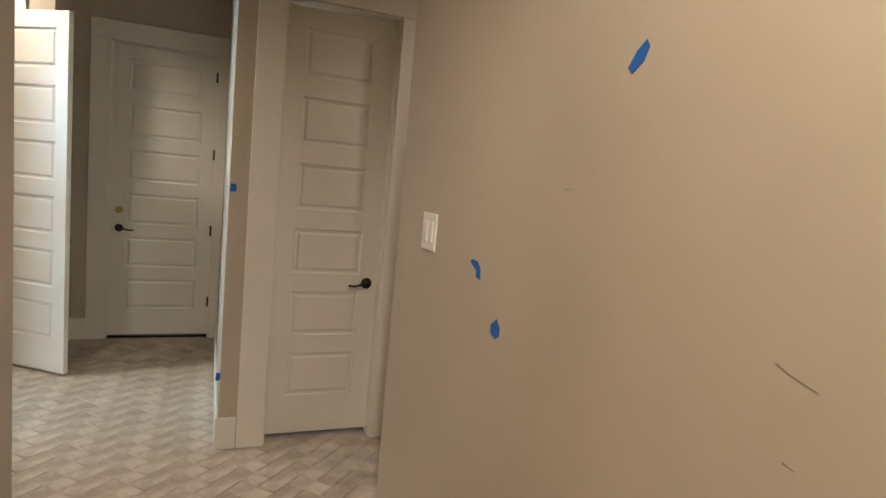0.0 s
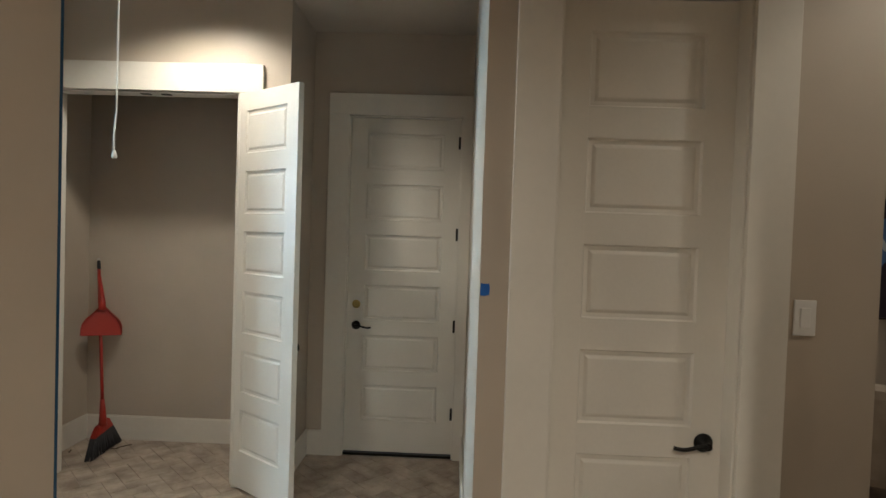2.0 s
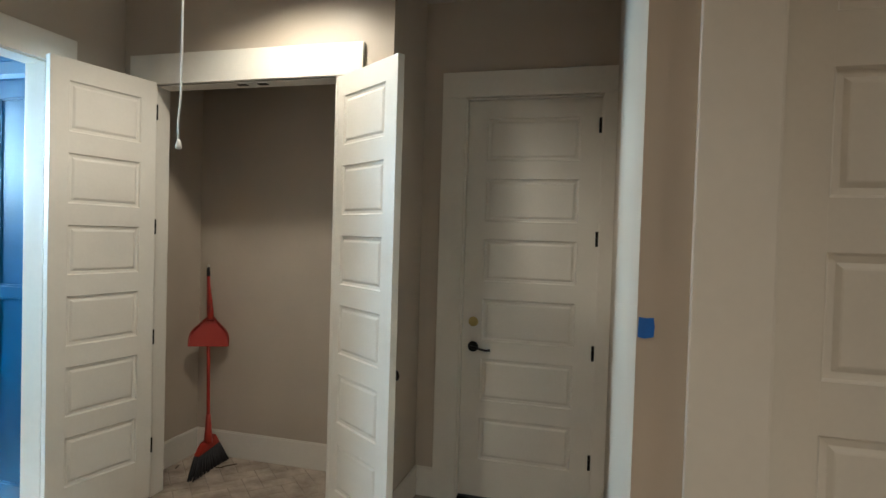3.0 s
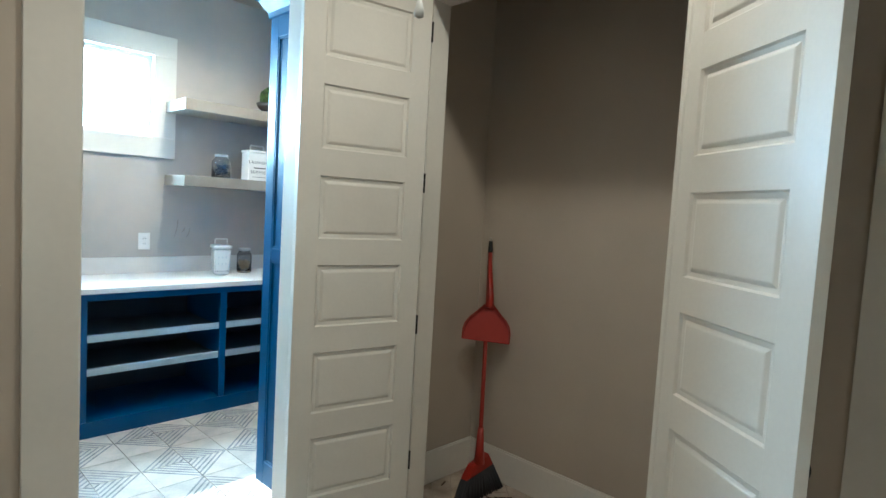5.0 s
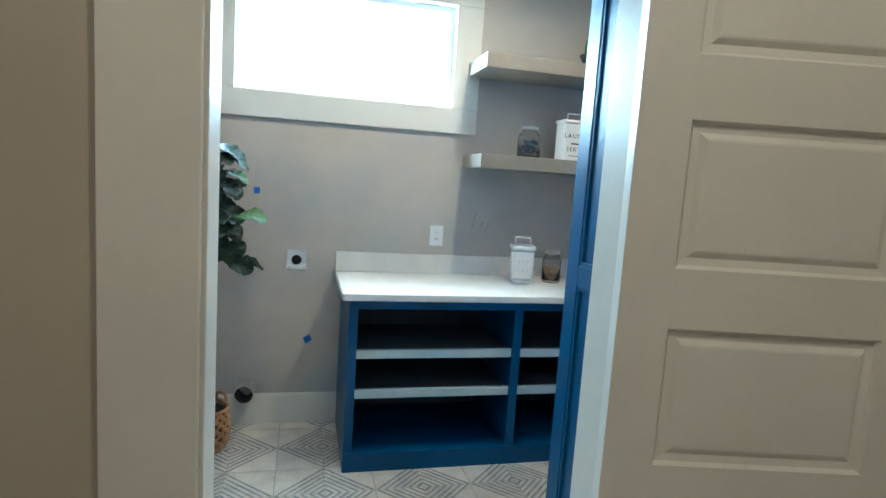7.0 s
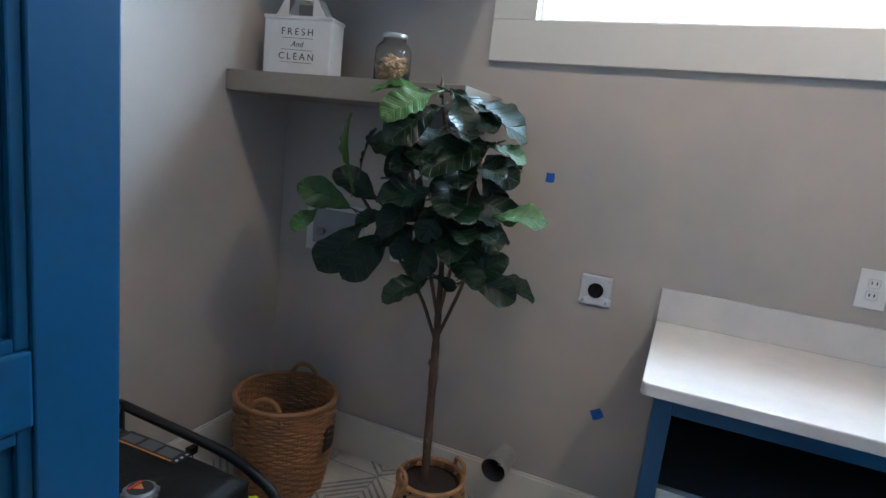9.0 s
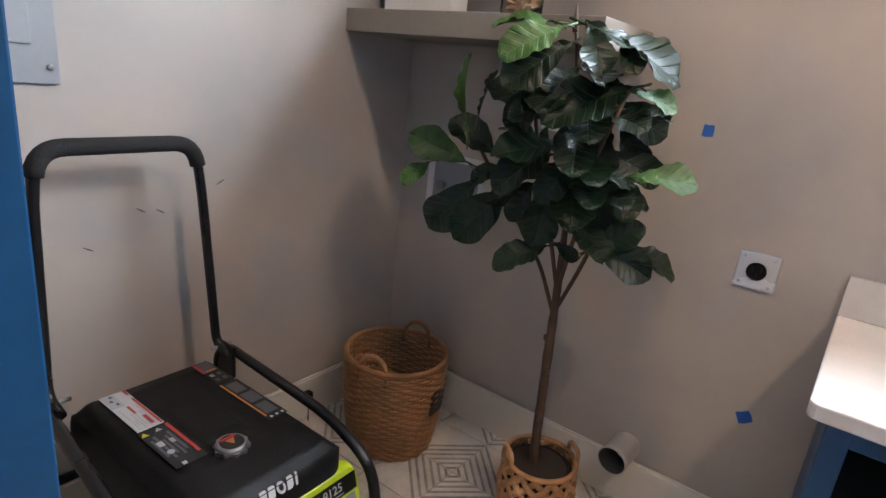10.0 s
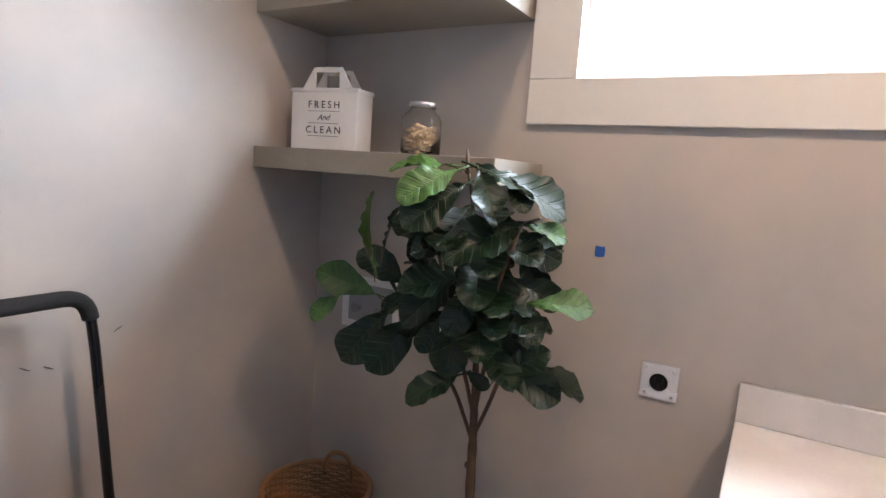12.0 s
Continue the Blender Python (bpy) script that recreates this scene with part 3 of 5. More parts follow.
plate("light_switch", "white two-gang rocker switch on the hallway wall", pose(0.60, 1.748, 1.415) @ EAST, 0.118, 0.118, "switch")
plate("light_switch", "white rocker switch beside the panelled door", pose(1.099, 3.255, 1.388, 90, 0, 0), 0.072, 0.118, "switch")
plate("wall_outlet", "white duplex outlet above the worktop", pose(-5.135, 4.50, 1.147) @ WEST, 0.08, 0.122, "outlet")

for x in (-2.03, -1.90):
    tagged(thing("ball_catch", "small dark ball catch under the closet's head", "latch", bm=boxes((x - 0.03, 4.885, 2.4365, x + 0.03, 4.915, 2.4405), bevel=0.001), mat=BLACK), group="closet ball catches")

# ---------- floors last ----------
structure("floor", boxes((-2.882, -3.2, -0.12, 5.2, 7.0, -0.006)), MORTAR, "mortar bed under the hall pavers", "floor")
structure("floor_laundry", boxes((-5.285, 2.13, -0.12, -2.885, 5.92, -0.006)), GROUT, "grout bed under the laundry tiles", "floor")

# ---------- materials of the loose things ----------
WICKER = material("wicker", (0.37, 0.165, 0.072), 0.5, vary=0.2, scale=14, grain=120, bump=0.3, colour2=(0.23, 0.12, 0.05))
SEAGRASS = material("woven_seagrass", (0.56, 0.275, 0.125), 0.55, vary=0.2, scale=16, grain=120, bump=0.3, colour2=(0.34, 0.18, 0.08))
SOIL = material("dark_soil", (0.008, 0.006, 0.005), 0.95, vary=0.3, grain=80, bump=0.6)
BARK = material("brown_bark", (0.12, 0.07, 0.045), 0.75, vary=0.25, scale=9, grain=90, bump=0.4)
LEAFM = material("dark_green_leaf", (0.006, 0.022, 0.009), 0.36, vary=0.3, scale=5, grain=40, bump=0.1, colour2=(0.0035, 0.012, 0.006), per_object=0.25, fine_share=0.1, spec=0.35)
LEAFL = material("young_green_leaf", (0.052, 0.145, 0.028), 0.4, vary=0.2, scale=9, grain=60, bump=0.15, colour2=(0.028, 0.085, 0.018), fine_share=0.1)
LEAFMID = material("green_leaf", (0.026, 0.075, 0.020), 0.4, vary=0.25, scale=6, grain=50, bump=0.12, colour2=(0.014, 0.045, 0.014), fine_share=0.1, spec=0.35)
TIN = material("white_enamel", (0.76, 0.74, 0.71), 0.38, vary=0.04, scale=6, bump=0.02)
INK = material("black_print", (0.012, 0.012, 0.012), 0.6, bump=0)
WOOD = material("clothespin_wood", (0.60, 0.43, 0.26), 0.6, vary=0.15, grain=90, per_object=0.3)
PLATE = material("satin_steel_plate", (0.86, 0.86, 0.86), 0.26, metal=0.3, vary=0.05, grain=150)
FAINT = material("faint_grey_print", (0.66, 0.66, 0.67), 0.5, bump=0)
STEEL = material("brushed_steel", (0.62, 0.61, 0.59), 0.28, metal=1.0, vary=0.05, grain=150)
PODS = material("blue_pods", (0.006, 0.018, 0.045), 0.3, vary=0.3, scale=30)
MOSS = material("moss", (0.06, 0.10, 0.015), 0.9, vary=0.4, scale=30, grain=120, bump=0.8)
BOWL_AND_SHADE = material("dark_wood_bowl_and_shade", (0.035, 0.025, 0.02), 0.6)
GREYMETAL_AND_SHADE = material("grey_enamelled_metal_and_shade", (0.33, 0.35, 0.37), 0.4, vary=0.05)
PVC = material("grey_white_duct", (0.50, 0.47, 0.44), 0.5, vary=0.08)
GENBLACK = material("black_moulded_plastic", (0.0085, 0.008, 0.008), 0.48, vary=0.2, scale=8, grain=140, bump=0.25, spec=0.22)
GENTUBE = material("black_powder_coat", (0.010, 0.010, 0.011), 0.27, vary=0.1, grain=120, bump=0.05)
FOAM = material("black_foam_grip", (0.014, 0.014, 0.015), 0.85, vary=0.2, grain=180, bump=0.4)
LIME = material("lime_green_plastic", (0.46, 0.60, 0.015), 0.35, vary=0.06, bump=0.02)
GREYPL = material("grey_plastic", (0.26, 0.27, 0.28), 0.45)
WHITEINK = material("white_print", (0.52, 0.51, 0.50), 0.5, bump=0)
REDINK = material("red_print", (0.50, 0.04, 0.03), 0.5, bump=0)
ORANGEINK = material("orange_print", (0.62, 0.20, 0.04), 0.5, bump=0)
YELLOWINK = material("yellow_print", (0.65, 0.50, 0.03), 0.5, bump=0)
RUBBER_AND_SHADE = material("black_rubber_and_shade", (0.012, 0.012, 0.012), 0.8, grain=90, bump=0.2)

# ---------- broom with dustpan in the closet ----------
broom = thing("broom", "red plastic broom with grey bristles leaning in the closet corner", "broom")
b0, b1 = Vector((-2.535, 5.325, 0.20)), Vector((-2.712, 5.523, 1.342))
d = (b1 - b0)
part("stick", tube([b0, b0 + d * 0.3, b0 + d * 0.945], 0.0115, 10), RED, broom)
part("grip", tube([b0 + d * 0.945, b0 + d * 0.96, b0 + d], [0.0125, 0.013, 0.010], 10), RUBBER_AND_SHADE, broom, "black grip at the stick's end")
part("hanging_ring", tube([b1 + Vector((0.009 * math.cos(k * 0.5236), -0.009 * math.cos(k * 0.5236) * 0.3, 0.008 + 0.011 * math.sin(k * 0.5236))) for k in range(12)], 0.002, 6, closed=True), STEEL, broom)
part("socket", tube([b0 - d * 0.02, b0 + d * 0.05, b0 + d * 0.14], [0.03, 0.022, 0.015], 12), RED, broom)
bm = bmesh.new()
ends = [((-2.548, 5.40, 0.215), (-2.548, 5.27, 0.185)), ((-2.54, 5.43, 0.15), (-2.53, 5.20, 0.125))]
rows = []
for (a, b), th in zip(ends, (0.018, 0.024)):
    a, b = Vector(a), Vector(b)
    s = Vector((1, 0, 0)) * th
    rows.append([bm.verts.new(p) for p in (a - s, a + s, b + s, b - s)])
for k in range(4):
    bm.faces.new((rows[0][k], rows[0][(k + 1) % 4], rows[1][(k + 1) % 4], rows[1][k]))
bm.faces.new(rows[0])
bm.faces.new(rows[1][::-1])
bmesh.ops.bevel(bm, geom=list(bm.edges), offset=0.006, segments=2, affect="EDGES")
part("brush_block", bm, RED, broom)
bm = bmesh.new()
for k in range(46):
    u = k / 45
    for w in (-0.014, -0.005, 0.005, 0.014):
        a = Vector((-2.54 + w, 5.428, 0.15)).lerp(Vector((-2.53 + w, 5.202, 0.125)), u)
        e = Vector((-2.522 + 1.4 * w, 5.495, 0.004)).lerp(Vector((-2.502 + 1.4 * w, 5.115, 0.002)), u)
        e += Vector((random.uniform(-.006, .006), random.uniform(-.006, .006), random.uniform(0, .006)))
        tube([a, a.lerp(e, 0.5), e], [0.0045, 0.0045, 0.0035], 4, bm)
part("bristles", bm, DARKGREY, broom, "dark grey bristles")
pan = thing("dustpan", "red plastic dustpan clipped to the broom's stick", "dustpan")
ux = Vector((-0.2, -0.154, 0.012)).normalized()
uz = (d - ux * d.dot(ux)).normalized()
un = ux.cross(uz)
if un.y > 0:
    un = -un
P0 = Vector((-2.62, 5.418, 0.805)) + un * 0.012


def pan_pt(u, v, w=0.0):
    return P0 + ux * u + uz * v + un * w


half = [(0.128, 0.0), (0.128, 0.05), (0.120, 0.085), (0.10, 0.118), (0.072, 0.145), (0.045, 0.175), (0.022, 0.20)]
outline = [(-u, v) for u, v in half] + [(u, v) for u, v in half[::-1]]
bm = bmesh.new()
back = [bm.verts.new(pan_pt(u, v, 0)) for u, v in outline]
bm.faces.new(back)
lip = [bm.verts.new(pan_pt(u * 1.02, v + 0.002, 0.028 if v > 0.01 else 0.006)) for u, v in outline]
lip2 = [bm.verts.new(pan_pt(u * 0.97, v - 0.002, 0.026 if v > 0.01 else 0.004)) for u, v in outline]
inn = [bm.verts.new(pan_pt(u * 0.95, v, 0.004)) for u, v in outline]
for a, b in ((back, lip), (lip, lip2), (lip2, inn)):
    for k in range(len(outline)):
        bm.faces.new((a[k], a[(k + 1) % len(outline)], b[(k + 1) % len(outline)], b[k]))
bm.faces.new(inn[::-1])
part("scoop", bm, RED, pan)
part("handle", tube([pan_pt(0, 0.18, 0.012), pan_pt(0, 0.24, 0.012), b0 + d * 0.90 + un * 0.006], [0.026, 0.019, 0.0125], 10), RED, pan)

SCRAP = material("brown_wood_scrap", (0.09, 0.05, 0.03), 0.8, vary=0.3)
for x, y, turn, length in ((-2.43, 5.415, 48, 0.10), (-2.47, 5.36, 20, 0.05), (-2.62, 5.47, 70, 0.06), (-2.74, 5.28, 110, 0.05)):
    bm = boxes((-length / 2, -0.004, 0.0, length / 2, 0.004, 0.005))
    bmesh.ops.bevel(bm, geom=list(bm.edges), offset=0.0012, segments=1, affect="EDGES")
    thing("wood_scrap", "thin brown wood scrap lying on the closet floor", "scrap", pose(x, y, 0.0005, 0, 0, turn), bm, SCRAP, group="scraps on the closet floor")

# ---------- sitting room beyond the side hall ----------
def painted_canvas():
    """Loose patches of blue, white, ochre and dark violet paint."""
    m = material("abstract_paint", (0.5, 0.5, 0.5), 0.55, bump=0.2)
    n, l = m.node_tree.nodes, m.node_tree.links
    co, cells, ramp = n.new("ShaderNodeTexCoord"), n.new("ShaderNodeTexVoronoi"), n.new("ShaderNodeValToRGB")
    wob = n.new("ShaderNodeTexNoise")
    wob.inputs["Scale"].default_value, wob.inputs["Detail"].default_value = 2.2, 4
    cells.inputs["Scale"].default_value = 3.6
    mix = n.new("ShaderNodeMix")
    mix.data_type = "RGBA"
    mix.inputs[0].default_value = 0.35
    l.new(co.outputs["Object"], wob.inputs["Vector"])
    l.new(co.outputs["Object"], mix.inputs[6])
    l.new(wob.outputs["Color"], mix.inputs[7])
    l.new(mix.outputs[2], cells.inputs["Vector"])
    grey = n.new("ShaderNodeSeparateColor")
    l.new(cells.outputs["Color"], grey.inputs[0])
    l.new(grey.outputs[0], ramp.inputs[0])
    ramp.color_ramp.interpolation = "CONSTANT"
    stops = ((0.0, (0.03, 0.02, 0.035)), (0.18, (0.05, 0.13, 0.38)), (0.42, (0.55, 0.62, 0.66)), (0.6, (0.10, 0.20, 0.42)), (0.75, (0.55, 0.45, 0.26)), (0.88, (0.30, 0.42, 0.55)))
    ramp.color_ramp.elements[0].color = (*stops[0][1], 1)
    ramp.color_ramp.elements[1].position, ramp.color_ramp.elements[1].color = stops[1][0], (*stops[1][1], 1)
    for at_, c in stops[2:]:
        ramp.color_ramp.elements.new(at_).color = (*c, 1)
    l.new(ramp.outputs[0], n["Principled BSDF"].inputs["Base Color"])
    return m


CLOTH = material("beige_upholstery", (0.40, 0.33, 0.26), 0.9, vary=0.12, scale=5, grain=220, bump=0.4)
DARKWOOD = material("dark_stained_wood", (0.035, 0.02, 0.014), 0.45, vary=0.2)
art = thing("painting", "large abstract painting in blue, white and ochre on the wall", "painting", pose(3.85, 6.998, 1.52, 90, 0, 0))
part("canvas", boxes((-0.78, -0.56, 0, 0.78, 0.56, 0.035), bevel=0.004), painted_canvas(), art)
part("frame", boxes((-0.80, -0.58, 0, -0.781, 0.58, 0.042), (0.781, -0.58, 0, 0.80, 0.58, 0.042), (-0.781, -0.58, 0, 0.781, -0.561, 0.042), (-0.781, 0.561, 0, 0.781, 0.58, 0.042)), DARKWOOD, art)


def armchair(m):
    ob = thing("armchair", "beige upholstered armchair with dark wooden legs", "chair", m)
    part("seat", boxes((-0.36, -0.36, 0.22, 0.36, 0.36, 0.45), bevel=0.04), CLOTH, ob)
    back = boxes((-0.38, -0.44, 0.24, 0.38, -0.28, 0.84), bevel=0.06)
    bmesh.ops.rotate(back, verts=back.verts, cent=(0, -0.36, 0.3), matrix=Matrix.Rotation(radians(6), 3, "X"))
    part("backrest", back, CLOTH, ob)
    for sx in (-1, 1):
        part("armrest", boxes((sx * 0.40 - 0.06, -0.30, 0.22, sx * 0.40 + 0.06, 0.36, 0.62), bevel=0.05), CLOTH, ob)
        for sy in (-0.33, 0.31):
            part("leg", tube([(sx * 0.35, sy * 1.05, 0.0), (sx * 0.33, sy, 0.23)], [0.014, 0.024], 8), DARKWOOD, ob)
    return ob


armchair(pose(2.82, 4.95, 0, 0, 0, -25))

# ---------- wall fittings of the laundry ----------
dry = thing("dryer_outlet", "steel dryer outlet plate with a black round socket", "outlet", pose(-5.135, 3.686, 0.976) @ WEST)
bm = boxes((-0.057, -0.057, 0, 0.057, 0.057, 0.009), bevel=0.0065)
part("cover_plate", bm, PLATE, dry)
soc = part("socket", lathe([(0.027, 0.008), (0.028, 0.013), (0.024, 0.015), (0.022, 0.011)], 24), BLACK, dry)
for sx, sy in ((-0.012, 0.006), (0.012, 0.006), (0, -0.012)):
    part("slot", boxes((sx - 0.002, sy - 0.007, 0.0115, sx + 0.002, sy + 0.007, 0.0135)), RUBBER_AND_SHADE, soc)
for sx in (-0.041, 0.041):
    for sy in (-0.041, 0.041):
        part("screw", lathe([(0.005, 0.008), (0.005, 0.010), (0.002, 0.011)], 10, (sx, sy, 0)), STEEL, dry)
vent = thing("dryer_vent", "short pale duct sticking out of the wall above the baseboard", "vent", pose(-5.135, 3.434, 0.226) @ WEST @ pose(0, 0, 0, 5, -4, 0))
# Inner wall and end disc are coloured dark for the shade inside the duct.
bm = bmesh.new()
prof = [(0.050, -0.02), (0.050, 0.095), (0.052, 0.097), (0.052, 0.118), (0.0485, 0.118), (0.0465, -0.02)]
rings = [[bm.verts.new((r * math.cos(2 * math.pi * k / 28), r * math.sin(2 * math.pi * k / 28), z)) for k in range(28)] for r, z in prof]
for a, b in zip(rings, rings[1:]):
    for k in range(28):
        f_ = bm.faces.new((a[k], a[(k + 1) % 28], b[(k + 1) % 28], b[k]))
        f_.smooth, f_.material_index = True, int(b is rings[-1])
part("duct", bm, (PVC, BOWL_AND_SHADE), vent)
part("duct_shade_disc", lathe([(0.0465, -0.019), (0.046, -0.015)], 28), RUBBER_AND_SHADE, vent)
wbx = thing("washer_box", "white plastic washing machine supply box in the wall", "plumbing box", pose(-5.135, 2.545, 1.02) @ WEST)
part("flange", boxes((-0.145, -0.11, 0, -0.115, 0.11, 0.008), (0.115, -0.11, 0, 0.145, 0.11, 0.008), (-0.115, -0.11, 0, 0.115, -0.08, 0.008), (-0.115, 0.08, 0, 0.115, 0.11, 0.008), bevel=0.002), PLASTIC, wbx)
# Flat sheet on the wall; its grey paints in the shade of the recess.
part("box_back_shade", boxes((-0.115, -0.08, 0.0005, 0.115, 0.08, 0.002)), GREYMETAL_AND_SHADE, wbx)
for sx in (-0.06, 0.06):
    part("valve", lathe([(0.012, 0), (0.012, 0.02), (0.02, 0.022), (0.02, 0.03)], 12, (sx, -0.02, 0.002)), GREYPL, wbx)
plate("wall_outlet", "white duplex outlet behind the plant", pose(-5.135, 2.865, 0.985) @ WEST, 0.072, 0.118, "outlet")
plate("wall_outlet", "white round-faced outlet behind the plant", pose(-5.135, 2.93, 1.345) @ WEST, 0.072, 0.118, "outlet")
elp = thing("breaker_panel", "grey metal breaker panel on the laundry wall", "electrical panel", pose(-3.64, 2.25, 1.668, 90, 0, 180))
part("cover", boxes((-0.186, -0.35, 0, 0.186, 0.35, 0.012), bevel=0.004), GREYMETAL_AND_SHADE, elp)
part("panel_door", boxes((-0.13, -0.26, 0.012, 0.13, 0.26, 0.020), bevel=0.004), GREYMETAL_AND_SHADE, elp)
for sx in (-0.165, 0.165):
    for sy in (-0.31, 0.31):
        part("screw", lathe([(0.008, 0.012), (0.008, 0.015), (0.004, 0.017)], 12, (sx, sy, 0)), STEEL, elp)
gas = thing("gas_stop", "small black gas valve low on the wall", "valve", pose(-4.62, 2.267, 0.115, 90, 0, 180))
part("body", boxes((-0.02, -0.015, 0, 0.02, 0.015, 0.03), bevel=0.004), BLACK, gas)
part("wire", tube([(0.0, -0.012, 0.02), (0.002, -0.06, 0.022), (-0.004, -0.112, 0.03)], 0.002, 6), BLACK, gas)

# ---------- jars, tins, bowl ----------
def jar(name, label, m, half, height, square=True, lid=STEEL):
    """A glass jar with a thick wall and a turned lid."""
    ob = thing(name, label, "jar", m)
    n = 28

    def ring(bm, r, z, sq):
        out = []
        for k in range(n):
            a = 2 * math.pi * k / n
            c, s = math.cos(a), math.sin(a)
            e = (abs(c) ** sq + abs(s) ** sq) ** (-1 / sq)
            out.append(bm.verts.new((r * e * c, r * e * s, z)))
        return out

    sq = 5 if square else 2
    prof = [(half * .9, 0.0, sq), (half, 0.008, sq), (half, height * .68, sq), (half * .9, height * .78, 3 if square else 2), (half * .72, height * .85, 2), (half * .72, height * .93, 2)]
    inner = [(half * .66, height * .93, 2), (half * .66, height * .84, 2), (half * .84, height * .77, 3 if square else 2), (half * .94, height * .67, sq), (half * .94, 0.014, sq)]
    bm = bmesh.new()
    rings = [ring(bm, *p) for p in prof + inner]
    for a, b in zip(rings, rings[1:]):
        for k in range(n):
            bm.faces.new((a[k], a[(k + 1) % n], b[(k + 1) % n], b[k])).smooth = True
    bm.faces.new(rings[0][::-1])
    bm.faces.new(rings[-1])
    glass = part("glass", bm, GLASS, ob)
    glass.visible_shadow = False
    part("lid", lathe([(half * .76, height * .90), (half * .79, height * .905), (half * .79, height * .985), (half * .75, height), (0.002, height)], 28), lid, ob, "silver screw lid")
    return ob


def clothespins(ob, half, height, count, seed):
    rnd = random.Random(seed)
    bm = bmesh.new()
    box(bm, -0.004, -0.0045, -0.030, 0.004, -0.0006, 0.030, bevel=0.001)
    box(bm, -0.004, 0.0006, -0.030, 0.004, 0.0045, 0.030, bevel=0.001)
    tube([(-0.006, 0, 0.006), (0.006, 0, 0.006)], 0.003, 6, bm)
    me = mesh_of("clothespin", bm, WOOD)
    for k in range(count):
        o = new("clothespin", me)
        o.parent = ob
        r = half * 0.5
        o.matrix_local = pose(rnd.uniform(-r, r), rnd.uniform(-r, r), 0.022 + (height - 0.045) * (k / count) + rnd.uniform(-.004, .004), rnd.uniform(60, 115), rnd.uniform(-30, 30), rnd.uniform(0, 360))


j = jar("glass_jar", "square glass jar of wooden clothespins on the shelf", pose(-4.93, 2.872, 1.6285, 0, 0, 8), 0.058, 0.176)
clothespins(j, 0.05, 0.115, 60, 1)
j = jar("glass_jar", "square glass jar of blue detergent pods on the shelf", pose(-4.92, 4.962, 1.6405, 0, 0, -6), 0.060, 0.175)
pod_bm = bmesh.new()
bmesh.ops.create_uvsphere(pod_bm, u_segments=10, v_segments=6, radius=0.017, matrix=Matrix.Diagonal((1.15, 1.0, 0.6, 1)))
for f_ in pod_bm.faces:
    f_.smooth = True
pod_me = mesh_of("detergent_pod", pod_bm, PODS)
rnd = random.Random(5)
for k in range(30):
    o = new("detergent_pod", pod_me)
    o.parent = j
    o.matrix_local = pose(rnd.uniform(-.034, .034), rnd.uniform(-.034, .034), 0.024 + 0.07 * k / 30, rnd.uniform(-40, 40), rnd.uniform(-40, 40), rnd.uniform(0, 360))
j = jar("glass_jar", "round glass jar of wooden clothespins on the worktop", pose(-4.93, 5.175, 0.9175), 0.056, 0.19, square=False)
clothespins(j, 0.042, 0.11, 44, 2)


def text_m(y, z, x):
    """The pose of writing on a face that looks to +x, at (x, y, z)."""
    return pose(x, y, z) @ WEST


tin = thing("tin_box", "white tin box lettered fresh and clean, with a carry handle", "storage box", pose(-4.933, 2.470, 1.6285, 0, 0, 9))
bm = boxes((-0.055, -0.140, 0, 0.055, 0.140, 0.218), bevel=0.006)
part("body", bm, TIN, tin)
part("lid_rim", boxes((-0.058, -0.143, 0.207, 0.058, 0.143, 0.222), bevel=0.004), TIN, tin)
for sx in (-0.035, 0.035):
    bm = bmesh.new()
    for lo, hi in (((-0.105, 0.222), (-0.050, 0.222)), ((0.050, 0.222), (0.105, 0.222))):
        o0, i0 = (lo, hi) if lo[0] < -0.06 else (hi, lo)
        s = -1 if o0[0] < 0 else 1
        quad = [(o0[0], 0.222), (i0[0], 0.222), (s * 0.050, 0.282), (s * 0.058, 0.298)]
        v1 = [bm.verts.new((sx - 0.002, y, z)) for y, z in quad]
        v2 = [bm.verts.new((sx + 0.002, y, z)) for y, z in quad]
        bm.faces.new(v1)
        bm.faces.new(v2[::-1])
        for k in range(4):
            bm.faces.new((v1[k], v1[(k + 1) % 4], v2[(k + 1) % 4], v2[k]))
    box(bm, sx - 0.002, -0.052, 0.280, sx + 0.002, 0.052, 0.298)
    part("handle_wing", bm, TIN, tin)
part("handle_bar", tube([(-0.035, 0, 0.290), (0.035, 0, 0.290)], 0.008, 10), WOOD, tin)
FX = 0.0556
words("FRESH", 0.036, text_m(0.0, 0.162, FX), INK, tin, spacing=1.5)
words("And", 0.03, text_m(0.0, 0.117, FX), INK, tin, shear=0.35)
words("CLEAN", 0.036, text_m(0.0, 0.072, FX), INK, tin, spacing=1.5)
for z in (0.139, 0.096, 0.050):
    part("print_line", boxes((FX, -0.066, z, FX + 0.0005, 0.066, z + 0.0015)), INK, tin)

tin2 = thing("laundry_tin", "white tin lettered laundry service, with a wooden handle", "storage tin", pose(-4.93, 5.25, 1.6405))
part("body", boxes((-0.06, -0.095, 0, 0.06, 0.095, 0.215), bevel=0.006), TIN, tin2)
part("lid", boxes((-0.065, -0.10, 0.215, 0.065, 0.10, 0.235), bevel=0.005), TIN, tin2)
part("handle", tube(rounded([(0, -0.055, 0.233), (0, -0.055, 0.275), (0, 0.055, 0.275), (0, 0.055, 0.233)], 0.006), 0.005, 8), TIN, tin2)
words("LAUNDRY", 0.034, text_m(0, 0.142, 0.0605), INK, tin2, spacing=1.3)
